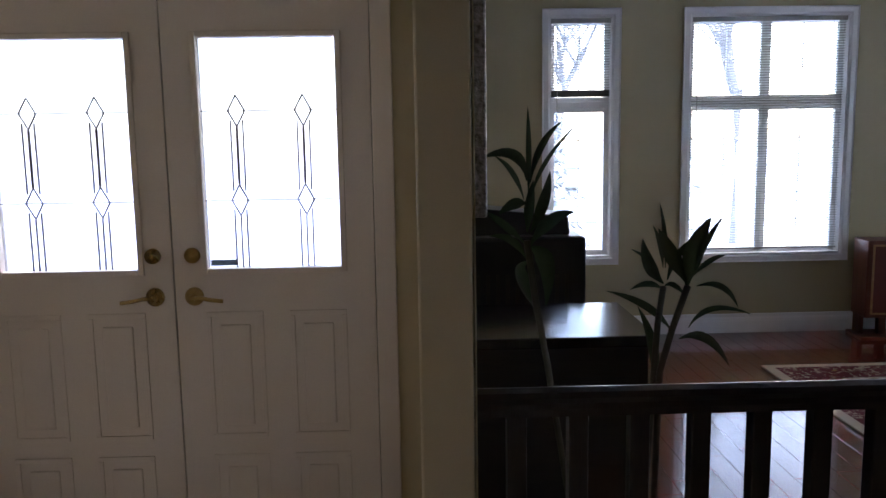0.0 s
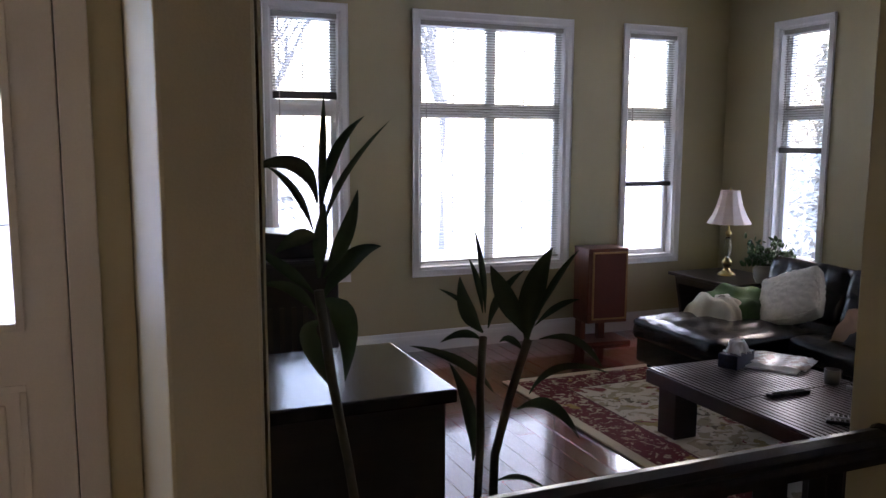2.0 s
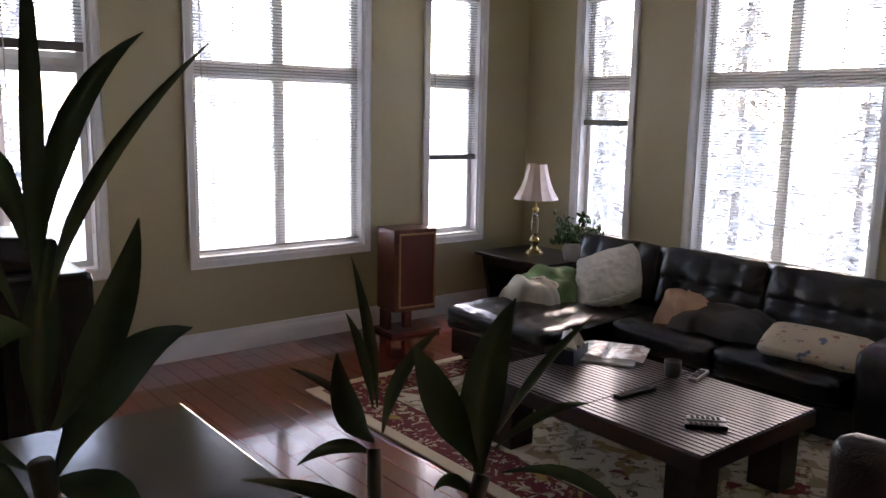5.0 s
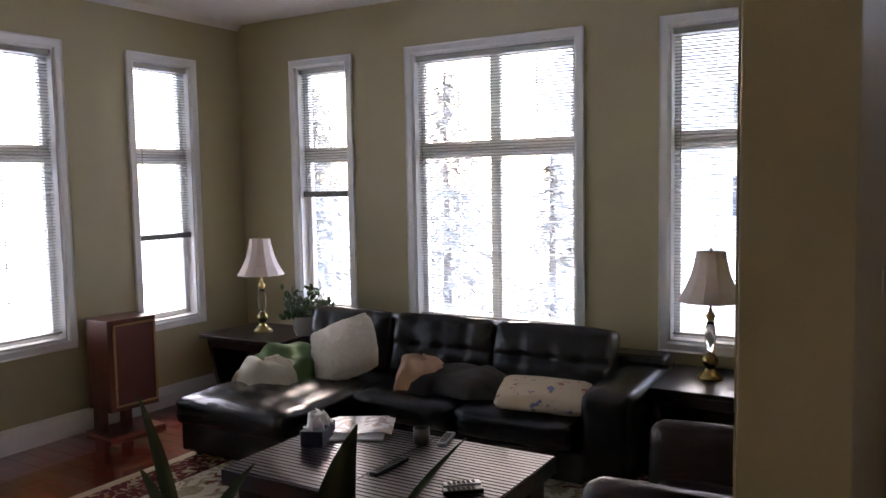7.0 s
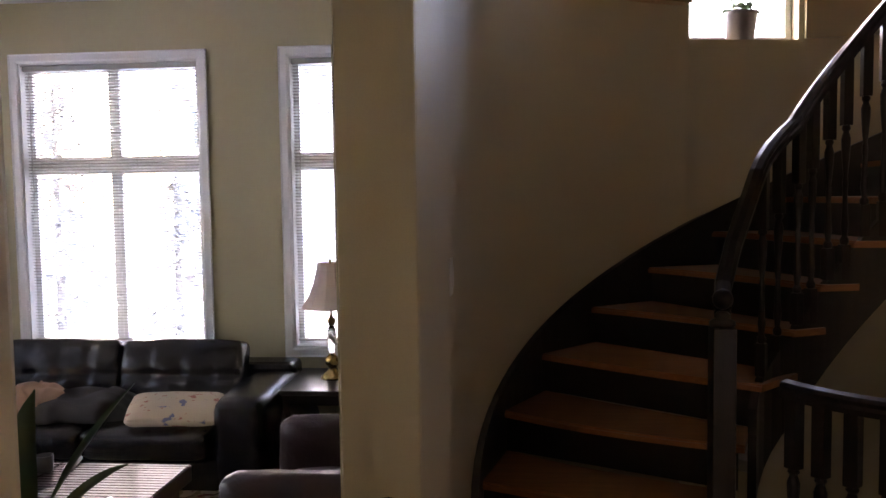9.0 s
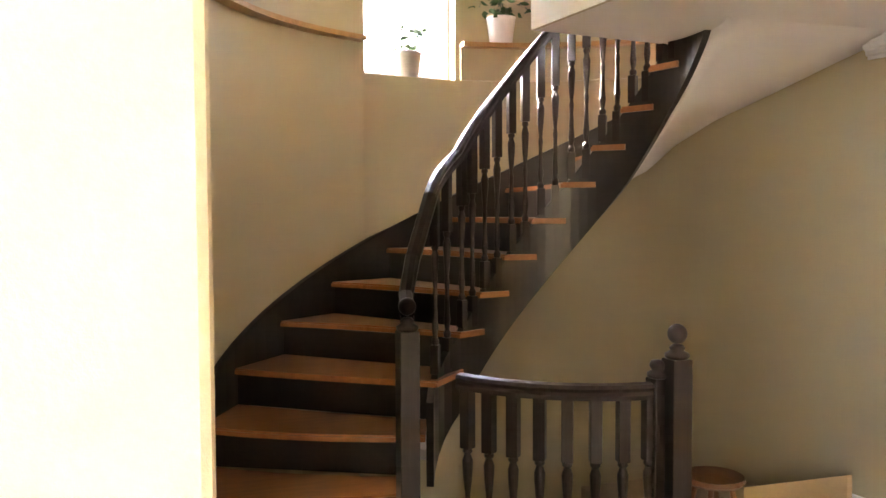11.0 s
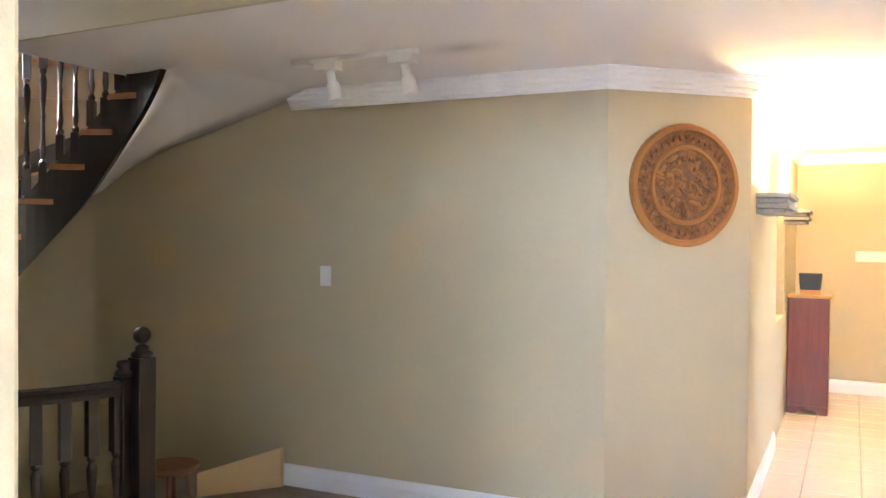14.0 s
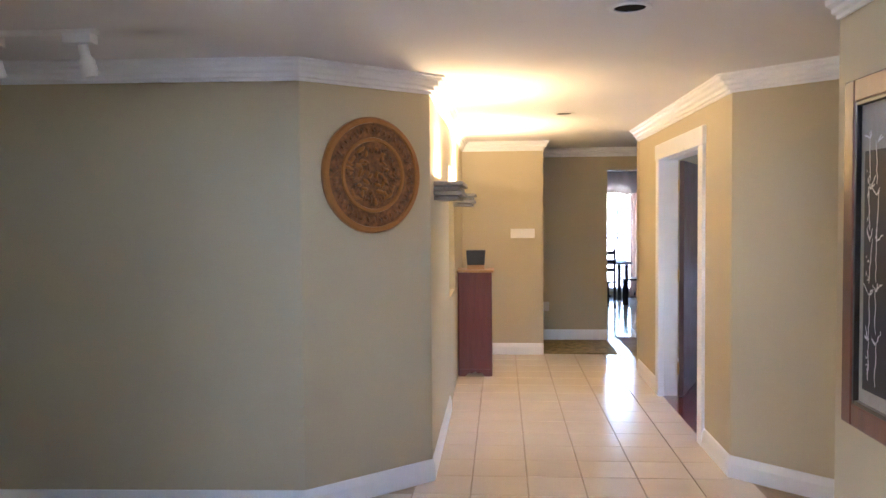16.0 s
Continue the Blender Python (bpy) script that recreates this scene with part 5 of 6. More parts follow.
wall_along("wall_hall_end", WALL_FOYER, (-1.88, -7.66), (-0.9, -7.66), 0.15, -0.3, HC + 0.02, (), "tan painted wall at the end of the hall", -1)
tagged(part("wall_hall_return", box(-1.03, -0.88, -7.66, -6.72, -0.3, HC + 0.02), WALL_FOYER), "tan painted wall", "wall", kind="structure")
tagged(part("header_dining", box(-4.4, -1.88, -7.81, -7.66, 2.12, HC + 0.02), WALL_FOYER), "tan painted wall over the opening", "wall", kind="structure")
wall_along("wall_dining_west", WALL_FOYER, (-4.4, -13.0), (-4.4, -5.75), 0.15, -0.3, HC + 0.02, (), "tan painted wall", 1)
wall_along("wall_hall_west_return", WALL_FOYER, (-4.4, -5.74), (-1.93, -5.74), 0.1, -0.3, HC + 0.02, (), "tan painted wall", 1)
wall_along("wall_dining_south", WALL_FOYER, (-4.4, -13.0), (1.5, -13.0), 0.2, -0.3, HC + 0.02, [(1.1, 2.4, 0.1, 2.15)], "pale wall with a large window", -1)
wall_along("wall_dining_east", WALL_FOYER, (1.5, -13.0), (1.5, -7.8), 0.15, -0.3, HC + 0.02, (), "tan painted wall", -1)
tagged(part("wall_dining_north", box(-0.88, 1.5, -7.81, -7.66, -0.3, HC), WALL_FOYER), "tan painted wall", "wall", kind="structure")
# room behind the hall doorway
wall_along("wall_study_west", WALL_FOYER, (-4.6, -5.6), (-4.6, -1.75), 0.15, -0.3, HC + 0.02, [(1.2, 2.2, 0.9, 2.0)], "tan painted wall with a window", 1)
wall_along("wall_study_south", WALL_FOYER, (-4.6, -5.62), (-2.06, -5.62), 0.1, -0.3, HC + 0.02, (), "tan painted wall", -1)
wall_along("wall_study_north", WALL_FOYER, (-4.6, -1.75), (-2.70, -1.75), 0.1, -0.3, HC + 0.02, (), "tan painted wall", 1)

EDGE = 0.05
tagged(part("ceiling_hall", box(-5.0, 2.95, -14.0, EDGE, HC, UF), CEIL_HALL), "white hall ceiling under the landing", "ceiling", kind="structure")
tagged(part("fascia", box(-3.9, 2.95, EDGE, EDGE + 0.02, HC - 0.001, UF - 0.002), WALL_FOYER), "tan painted landing edge", "trim", kind="structure")
tagged(part("wall_upper", box(-3.9, 4.6, -3.5, -3.3, HC + 0.2, UP), WALL_FOYER), "tan painted upstairs wall", "wall", kind="structure")
trim_along("baseboard", [(2.55, -1.5254, 0), (0.482, -1.603, 0), (-0.147, -2.187, 0), (-0.14, -3.9, 0)], BASE_H)
trim_along("baseboard", [(-0.125, -5.4, 0), (-0.12, -6.57, 0), (-1.03, -6.57, 0)], BASE_H)
trim_along("baseboard", [(-0.88, -7.66, 0), (-1.88, -7.66, 0)], BASE_H)
trim_along("baseboard", [(-1.928, -5.6, 0), (-1.928, -4.60, 0)], BASE_H)
trim_along("baseboard", [(-1.928, -2.96, 0), (-1.928, -2.339, 0), (-2.691, -1.592, 0)], BASE_H)
trim_along("baseboard", [(-1.815, -0.53, 0), (-1.80, 3.3, 0)], BASE_H)
trim_along("crown", [(-1.815, -0.53, HC), (-1.812, EDGE, HC)], CROWN, label="white stepped crown moulding", category="crown moulding")
trim_along("crown", [(2.42, -1.53, HC), (0.482, -1.603, HC), (-0.147, -2.187, HC), (-0.13, -5.0, HC)], CROWN, label="white stepped crown moulding", category="crown moulding")
trim_along("crown", [(-0.12, -5.3, HC), (-0.12, -6.57, HC), (-1.03, -6.57, HC), (-1.03, -7.66, HC), (-2.6, -7.66, HC)], CROWN, label="white stepped crown moulding", category="crown moulding")
trim_along("crown", [(-1.928, -5.6, HC), (-1.928, -2.339, HC), (-2.691, -1.592, HC)], CROWN, label="white stepped crown moulding", category="crown moulding")
tagged(part("wall_upper_west", box(-3.9, -3.75, -3.3, -0.41, HC + 0.2, UP), WALL_FOYER), "tan painted upstairs wall", "wall", kind="structure")
tagged(part("wall_upper_east", box(2.56, 2.7, -3.3, -1.53, HC + 0.2, UP), WALL_FOYER), "tan painted upstairs wall", "wall", kind="structure")
# landing balustrade
land = thing("landing_railing", "dark landing balustrade above the hall", "railing")
part("base_board", box(-3.8, 2.95, EDGE - 0.06, EDGE + 0.025, UF, UF + 0.062, bevel=0.004), RAIL_WOOD, land)
part("handrail", sweep([(-3.8, EDGE - 0.02, UF + 0.96), (2.95, EDGE - 0.02, UF + 0.96)], RAILP), RAIL_WOOD, land)
lb = baluster("landing_baluster", 0.88, RAIL_WOOD, 0.044)
for k in range(34):
    o = new("baluster", lb)
    o.parent = land
    o.location = (2.88 - k * 0.14, EDGE - 0.02, UF + 0.06)

# ---------------------------------------------------------------- hall things
pd = Vector((-0.629, -0.584, 0)).normalized()
pn = Vector((-pd.y, pd.x, 0)) * 1
pn = Vector((pd.y, -pd.x, 0)) if pn.y < 0 else pn
ang = math.degrees(math.atan2(pn.y, pn.x))
pm = Matrix.Translation(Vector((0.157, -1.905, 1.81)) + pn * 0.002) @ pose(0, 0, 0, 0, 0, ang) @ pose(0, 0, 0, 0, 90, 0)
plq = thing("wall_plaque", "round carved honey-brown wooden plaque", "wall plaque", pm)
CARVED = plain("carved_wood", (0.19, 0.078, 0.028), 0.45, vary=0.75, scale=26, grain=60, relief=1.0)
PLQ = plain("plaque_wood", (0.36, 0.145, 0.035), 0.35, vary=0.15, scale=8)
part("disc", lathe([(0, 0), (0.315, 0), (0.315, 0.022), (0, 0.022)], 56), CARVED, plq, "dark carved relief")
part("rim", lathe([(0.285, 0.02), (0.29, 0.034), (0.312, 0.034), (0.322, 0.02), (0.322, 0.0), (0.285, 0.0)], 56), PLQ, plq, "honey-brown rim")
part("inner_ring", lathe([(0.185, 0.02), (0.19, 0.032), (0.205, 0.032), (0.21, 0.02)], 48), PLQ, plq)
rp = random.Random(3)
for k in range(64):
    a, rr = rp.uniform(0, 6.28), 0.17 * rp.random() ** 0.6
    q = bmesh.new()
    bmesh.ops.create_icosphere(q, subdivisions=2, radius=1)
    bmesh.ops.transform(q, verts=q.verts[:], matrix=Matrix.Translation((math.cos(a) * rr, math.sin(a) * rr, 0.022)) @ pose(0, 0, 0, 0, 0, rp.uniform(0, 180)) @ Matrix.Diagonal((rp.uniform(0.012, 0.034), rp.uniform(0.006, 0.013), rp.uniform(0.006, 0.013), 1)))
    part("carving", q, PLQ if k % 3 else CARVED, plq, "", True)
bm = bmesh.new()
for k in range(40):
    a = 2 * math.pi * k / 40
    for rr in (0.248, 0.14):
        q = bmesh.new()
        bmesh.ops.create_icosphere(q, subdivisions=1, radius=1)
        join(bm, q, Matrix.Translation((math.cos(a) * rr, math.sin(a) * rr, 0.022)) @ pose(0, 0, 0, 0, 0, math.degrees(a) + rp.uniform(-60, 60)) @ Matrix.Diagonal((rp.uniform(0.012, 0.03), 0.009, 0.009, 1)))
part("carved_leaves", bm, CARVED, plq, "", True)

def switch_plate(name, label, m, w=0.07, h=0.115, rockers=1):
    s = thing(name, label, name.replace("_", " "), m)
    part("plate", box(-w / 2, w / 2, -0.006, 0, -h / 2, h / 2, bevel=0.003), CHROME, s)
    for k in range(rockers):
        x = (k - (rockers - 1) / 2) * 0.046
        part("rocker", box(x - 0.016, x + 0.016, -0.010, -0.005, -0.033, 0.033, bevel=0.002), CHROME, s)
    return s
wd = math.degrees(math.atan2(-1.53 + 1.603, 2.42 - 0.482))
switch_plate("light_switch", "white light switch on the tan wall", pose(2.17, -1.538, 1.29, 0, 0, wd + 180), 0.075, 0.12)
switch_plate("thermostat", "white thermostat and control panel on the hall wall", pose(-0.80, -6.57, 1.37, 0, 0, 180), 0.27, 0.105, 3)
switch_plate("wall_outlet", "white wall outlet above the baseboard", pose(-1.12, -7.66, 0.42, 0, 0, 180))

tl = thing("track_light", "white ceiling track with two spot lamps", "track light")
part("track", box(1.16, 1.78, -0.835, -0.80, HC - 0.022, HC - 0.001, bevel=0.003), CHROME, tl)
part("power_box", box(1.76, 1.86, -0.85, -0.785, HC - 0.03, HC - 0.001, bevel=0.004), CHROME, tl)
for x in (1.24, 1.66):
    hd = part("adapter", box(x - 0.065, x + 0.065, -0.85, -0.785, HC - 0.065, HC - 0.022, bevel=0.004), CHROME, tl)
    m = Matrix.Translation((x - 0.01, -0.82, HC - 0.065)) @ pose(0, 0, 0, 168, 8, 0)
    sp2 = part("spot_head", lathe([(0, 0), (0.022, 0), (0.022, 0.05), (0.034, 0.07), (0.038, 0.135), (0.030, 0.14), (0, 0.125)], 18, m), CHROME, tl, "cylindrical white spot head", True)
for x, y in ((-1.078, -0.695), (-1.075, -4.085)):
    rl2 = thing("recessed_light", "round recessed ceiling light, unlit", "ceiling light", pose(x, y, HC))
    part("trim_ring", lathe([(0.062, -0.001), (0.064, -0.006), (0.085, -0.006), (0.088, -0.001)], 28), CHROME, rl2)
    part("can", lathe([(0, -0.002), (0.062, -0.002), (0.062, -0.001), (0, -0.001)], 28), SOOT, rl2, "dark unlit lamp")

# narrow mahogany cabinet, box on it
nc = thing("narrow_cabinet", "tall narrow mahogany cabinet with a pale top", "cabinet")
part("body", box(-0.465, -0.135, -5.62, -5.31, 0.07, 1.02, bevel=0.004), CABINET_WOOD, nc)
bm = bmesh.new()
outline = [(-0.465, 0.0), (-0.40, 0.0), (-0.36, 0.035), (-0.33, 0.03), (-0.30, 0.05), (-0.27, 0.03), (-0.24, 0.035), (-0.20, 0.0), (-0.135, 0.0), (-0.135, 0.07), (-0.465, 0.07)]
vs = [bm.verts.new((x, -5.305, z)) for x, z in outline]
f = bm.faces.new(vs)
ex = bmesh.ops.extrude_face_region(bm, geom=[f])
bmesh.ops.translate(bm, vec=(0, -0.31, 0), verts=[g for g in ex["geom"] if isinstance(g, bmesh.types.BMVert)])
part("scalloped_skirt", bm, CABINET_WOOD, nc)
part("top", box(-0.485, -0.125, -5.64, -5.285, 1.02, 1.045, bevel=0.005), PINE, nc, "pale wooden top")
bx = thing("wooden_box", "small dark lidded wooden box on the cabinet", "box", pose(-0.31, -5.45, 1.045))
part("foot", box(-0.085, 0.085, -0.07, 0.07, 0, 0.045, bevel=0.004), PINE, bx)
bm = box(-0.085, 0.085, -0.08, 0.08, 0.045, 0.19, bevel=0.006)
for q in bm.verts:
    if q.co.z > 0.1:
        q.co.x *= 1.12
part("body", bm, BLACK, bx)

# stepped plaster ledges in the lamp-lit wall
for k, (y0, y1, z) in enumerate(((-3.15, -2.45, 1.68), (-5.2, -4.7, 1.66))):
    sh = thing("wall_ledge", "layered grey stone ledge on the hall wall", "shelf", kind="")
    for j, (out, end) in enumerate(((0.0, 0.03), (0.022, 0.0), (0.008, 0.02), (0.03, 0.0))):
        part("step", box(-0.30 - out, -0.13, y0 + end, y1 - end, z + j * 0.030, z + j * 0.030 + 0.026, bevel=0.004), STONE, sh)
    lamp_data = bpy.data.lights.new("cove lamp", "AREA")
    lamp_data.shape, lamp_data.size, lamp_data.size_y = "RECTANGLE", 0.12, 0.5
    lamp_data.energy, lamp_data.color = HALL_LAMP * (1.0 + k), (1.0, 0.70, 0.34)
    lo = new("cove_lamp", lamp_data)
    lo.matrix_world = Matrix.Translation((-0.24, (y0 + y1) / 2, z + 0.15)) @ pose(0, 0, 0, 180)

tagged(part("niche_back", box(0.03, 0.06, -5.0, -3.9, 0.8, 2.1), WALL_FOYER), "shaded back of the wall recess", "wall", kind="structure")
# doorway of the hall: casing and open door
dc = thing("door_casing", "white casing of the hall doorway", "door casing", kind="structure")
part("jamb", box(-1.955 + 0.0, -1.905, -3.08, -2.955, 0, 2.06, bevel=0.004), WHITE, dc)
part("jamb", box(-1.955, -1.905, -4.605, -4.48, 0, 2.06, bevel=0.004), WHITE, dc)
part("head", box(-1.955, -1.90, -4.62, -2.94, 2.04, 2.17, bevel=0.006), WHITE, dc)
part("lining", boxes([(-2.075, -1.955, -3.065, -3.05, 0, 2.05), (-2.075, -1.955, -4.51, -4.495, 0, 2.05), (-2.075, -1.955, -4.495, -3.065, 2.035, 2.05)]), WHITE, dc)
od = thing("door_3", "dark wooden door standing open into the room", "door", pose(-2.10, -4.47, 0, 0, 0, -112.4), kind="structure")
part("slab", box(0.0, 0.735, -0.02, 0.02, 0.01, 2.03, bevel=0.003), PURPLE_BROWN, od)
for z0, z1 in ((0.2, 0.9), (1.05, 1.85)):
    part("raised_panel", box(0.13, 0.60, 0.018, 0.027, z0, z1, bevel=0.006), PURPLE_BROWN, od)
part("knob", lathe([(0, 0), (0.025, 0), (0.012, 0.02), (0.026, 0.045), (0, 0.06)], 14, Matrix.Translation((0.66, 0.02, 0.98)) @ pose(0, 0, 0, -90)), BRASS, od, "brass knob", True)
for z in (0.25, 1.05, 1.82):
    part("hinge", box(-0.012, 0.02, 0.016, 0.03, z - 0.05, z + 0.05, bevel=0.003), BRASS, od)
bm = bmesh.new()
f = bm.faces.new([bm.verts.new((x, y, 0.004)) for x, y in ((-1.95, -5.55), (-1.95, -2.44), (-2.08, -2.44), (-2.75, -1.75), (-4.6, -1.75), (-4.6, -5.55))])
ex = bmesh.ops.extrude_face_region(bm, geom=[f])
bmesh.ops.translate(bm, vec=(0, 0, -0.014), verts=[g for g in ex["geom"] if isinstance(g, bmesh.types.BMVert)])
tagged(part("floor_study", bm, CHERRY), "cherry wooden floor beyond the doorway", "floor", kind="structure")
trim_along("baseboard", [(-2.06, -5.62, 0), (-4.5, -5.62, 0)], BASE_H)
kc = thing("kitchen_cabinet", "white low cabinet beyond the hall doorway", "cabinet", pose(-2.66, -5.41, 0))
part("body", box(-0.24, 0.24, -0.19, 0.19, 0.0, 1.12, bevel=0.006), WHITE, kc)
part("door", box(-0.22, 0.22, 0.188, 0.205, 0.55, 1.09, bevel=0.004), WHITE, kc)
part("drawer", box(-0.22, 0.22, 0.188, 0.205, 0.08, 0.52, bevel=0.004), WHITE, kc)
part("worktop", box(-0.25, 0.25, -0.195, 0.215, 1.12, 1.15, bevel=0.004), DARK_WOOD, kc, "dark worktop")
rk = random.Random(14)
hp = thing("potted_plant", "bright green leafy plant on the white cabinet", "plant", pose(-2.62, -5.36, 1.15))
part("pot", lathe([(0, 0), (0.06, 0), (0.08, 0.10), (0.075, 0.11), (0.06, 0.09), (0, 0.09)], 16), CERAMIC, hp, "", True)
bm = bmesh.new()
for k in range(70):
    az, el, L = rk.uniform(0, 6.28), rk.uniform(0.1, 1.5), rk.uniform(0.10, 0.26)
    q = Vector((math.cos(az) * math.cos(el), math.sin(az) * math.cos(el), math.sin(el))) * L + Vector((0, 0, 0.1))
    u = bmesh.new()
    bmesh.ops.create_icosphere(u, subdivisions=1, radius=1)
    join(bm, u, Matrix.Translation(q) @ Euler([rk.uniform(0, 6) for _ in range(3)]).to_matrix().to_4x4() @ Matrix.Diagonal((0.045, 0.026, 0.006, 1)))
part("leaves", bm, plain("bright_leaf", (0.16, 0.30, 0.05), 0.5, vary=0.3, scale=20), hp, "", True)
ws = thing("window_8", "bright green window beyond the doorway", "window", kind="structure")
part("frame", boxes([(-4.62, -4.56, -4.42, -4.36, 0.9, 2.0), (-4.62, -4.56, -3.44, -3.38, 0.9, 2.0), (-4.62, -4.56, -4.36, -3.44, 0.9, 0.96), (-4.62, -4.56, -4.36, -3.44, 1.94, 2.0)]), WHITE, ws)
part("pane", box(-4.66, -4.65, -4.4, -3.4, 0.9, 2.0), GLASS, ws).visible_shadow = False

# framed scroll on the angled wall
fp = thing("framed_scroll", "tall red-brown framed print with pale brush drawing on black", "picture", pose(-1.812, -0.04, 1.44, 0, 0, 90))
part("frame", boxes([(-0.35, -0.27, -0.035, -0.002, -0.60, 0.60), (0.27, 0.35, -0.035, -0.002, -0.60, 0.60), (-0.27, 0.27, -0.035, -0.002, -0.60, -0.52), (-0.27, 0.27, -0.035, -0.002, 0.52, 0.60)], 0.007), wood("frame_wood", (0.07, 0.02, 0.012), (0.15, 0.05, 0.03), 0.3, 2, coat=0.3), fp)
part("fillet", boxes([(-0.275, -0.258, -0.030, -0.004, -0.525, 0.525), (0.258, 0.275, -0.030, -0.004, -0.525, 0.525), (-0.258, 0.258, -0.030, -0.004, -0.525, -0.508), (-0.258, 0.258, -0.030, -0.004, 0.508, 0.525)], 0.002), DARK_WOOD, fp, "dark inner fillet")
part("mount", box(-0.258, 0.258, -0.012, -0.003, -0.508, 0.508), plain("grey_mount", (0.36, 0.34, 0.30), 0.7), fp)
part("print", box(-0.225, 0.225, -0.015, -0.0125, -0.46, 0.35), plain("black_scroll", (0.012, 0.012, 0.018), 0.5), fp)
rs = random.Random(9)
bm = bmesh.new()
def stroke(x, z, dx, dz, w, wob=0.004):
    """One flat brush stroke on the print."""
    n, rows = 6, []
    for k in range(n + 1):
        f = k / n
        px, pz = x + dx * f + rs.uniform(-wob, wob), z + dz * f + rs.uniform(-wob, wob)
        h = w * (0.35 + 0.65 * math.sin(math.pi * (0.12 + 0.8 * f)))
        rows.append([bm.verts.new((px + (h if abs(dz) >= abs(dx) else 0) * q, -0.0165, pz + (0 if abs(dz) >= abs(dx) else h) * q)) for q in (-0.5, 0.5)])
    for a, b in zip(rows, rows[1:]):
        bm.faces.new((a[0], a[1], b[1], b[0]))
for x in (-0.18, -0.13, 0.11):
    for k in range(5):
        z = -0.44 + 0.165 * k + rs.uniform(0, 0.03)
        stroke(x, z, rs.uniform(-0.01, 0.02), 0.15, 0.006)
        for q in range(3):
            stroke(x, z + 0.14, rs.uniform(-0.05, 0.05), rs.uniform(0.01, 0.05), 0.007)
for z in (0.27, 0.21, 0.13, 0.08, -0.02, -0.07, -0.36, -0.40):
    for q in range(4):
        stroke(-0.205 + rs.uniform(0, 0.02), z + rs.uniform(-0.015, 0.015), rs.uniform(-0.008, 0.02), rs.uniform(-0.02, 0.02), 0.004, 0.002)
tagged(part("brush_marks", bm, PAPER, fp), kind="stuff")

# end of the hall: mat and dining furniture
tagged(part("door_mat", box(-1.86, -1.03, -7.55, -6.6, 0.0, 0.010, bevel=0.003), plain("mottled_mat", (0.30, 0.24, 0.13), 0.95, vary=0.6, scale=14, grain=160, relief=0.6)), "mottled olive and brown mat on the tiles", "mat")
def dining_chair(m):
    t = thing("dining_chair", "dark wooden dining chair", "chair", m, "dining chairs")
    part("seat", box(-0.21, 0.21, -0.21, 0.21, 0.43, 0.46, bevel=0.01), DARK_WOOD, t)
    for x in (-0.18, 0.18):
        part("leg", box(x - 0.018, x + 0.018, -0.2, -0.164, 0, 0.43), DARK_WOOD, t)
        part("back_post", box(x - 0.018, x + 0.018, 0.164, 0.2, 0, 1.0, bevel=0.004), DARK_WOOD, t)
    for z in (0.62, 0.76, 0.9):
        part("back_slat", box(-0.16, 0.16, 0.172, 0.19, z, z + 0.06), DARK_WOOD, t)
    part("stretcher", box(-0.18, 0.18, -0.01, 0.01, 0.18, 0.21), DARK_WOOD, t)
    return t
dch = dining_chair(pose(-2.86, -11.65, 0, 0, 0, 80))
copy_thing(dch, pose(-2.22, -11.15, 0, 0, 0, 10))
dt = thing("dining_table", "dining table by the window, its top coloured white as glare", "dining table", pose(-2.05, -11.95, 0))
# white top stands in for the window's glare on the table
part("tabletop", box(-0.75, 0.45, -0.5, 0.5, 0.70, 0.74, bevel=0.01), PAPER, dt)
for x in (-0.65, 0.35):
    for y in (-0.42, 0.42):
        part("leg", box(x - 0.03, x + 0.03, y - 0.03, y + 0.03, 0, 0.70), DARK_WOOD, dt)
wdn = thing("window_9", "bright dining room window with grilles", "window", kind="structure")
part("frame", boxes([(-3.30, -3.24, -13.08, -13.0, 0.1, 2.15), (-2.06, -2.0, -13.08, -13.0, 0.1, 2.15), (-3.24, -2.06, -13.08, -13.0, 2.08, 2.15), (-3.24, -2.06, -13.08, -13.0, 0.1, 0.17), (-2.78, -2.75, -13.07, -13.02, 0.17, 2.08), (-3.24, -2.06, -13.06, -13.03, 1.1, 1.13)]), WHITE, wdn)
part("pane", box(-3.30, -2.0, -13.1, -13.09, 0.1, 2.15), GLASS, wdn).visible_shadow = False
def curtain(x0, x1, name, label):
    bm = bmesh.new()
    top, bot = [], []
    for i in range(33):
        x = x0 + (x1 - x0) * i / 32
        y = -12.9 + 0.035 * math.sin(i * 1.5)
        top.append(bm.verts.new((x, y, 2.3)))
        bot.append(bm.verts.new((x, y, 0.002)))
    for i in range(32):
        bm.faces.new((top[i], top[i + 1], bot[i + 1], bot[i]))
    o = part(name, bm, CURTAIN, None, "", True)
    o.modifiers.new("thickness", "SOLIDIFY").thickness = 0.006
    tagged(o, label, "curtain")
curtain(-3.42, -2.98, "curtain", "peach curtain beside the dining window")
bm = bmesh.new()
va = [[bm.verts.new((-3.4 + 1.5 * i / 30, -12.84 + 0.02 * math.sin(i * 2), z + (0.05 * abs(math.sin(i / 30 * 3 * math.pi)) if z < 2.2 else 0))) for i in range(31)] for z in (1.92, 2.36)]
for i in range(30):
    bm.faces.new((va[0][i], va[0][i + 1], va[1][i + 1], va[1][i]))
vo = part("valance", bm, sheer(plain("cream_valance", (0.72, 0.70, 0.62), 0.9), 0.5), None, "", True)
vo.modifiers.new("thickness", "SOLIDIFY").thickness = 0.006
tagged(vo, "scalloped cream valance over the dining window", "valance")


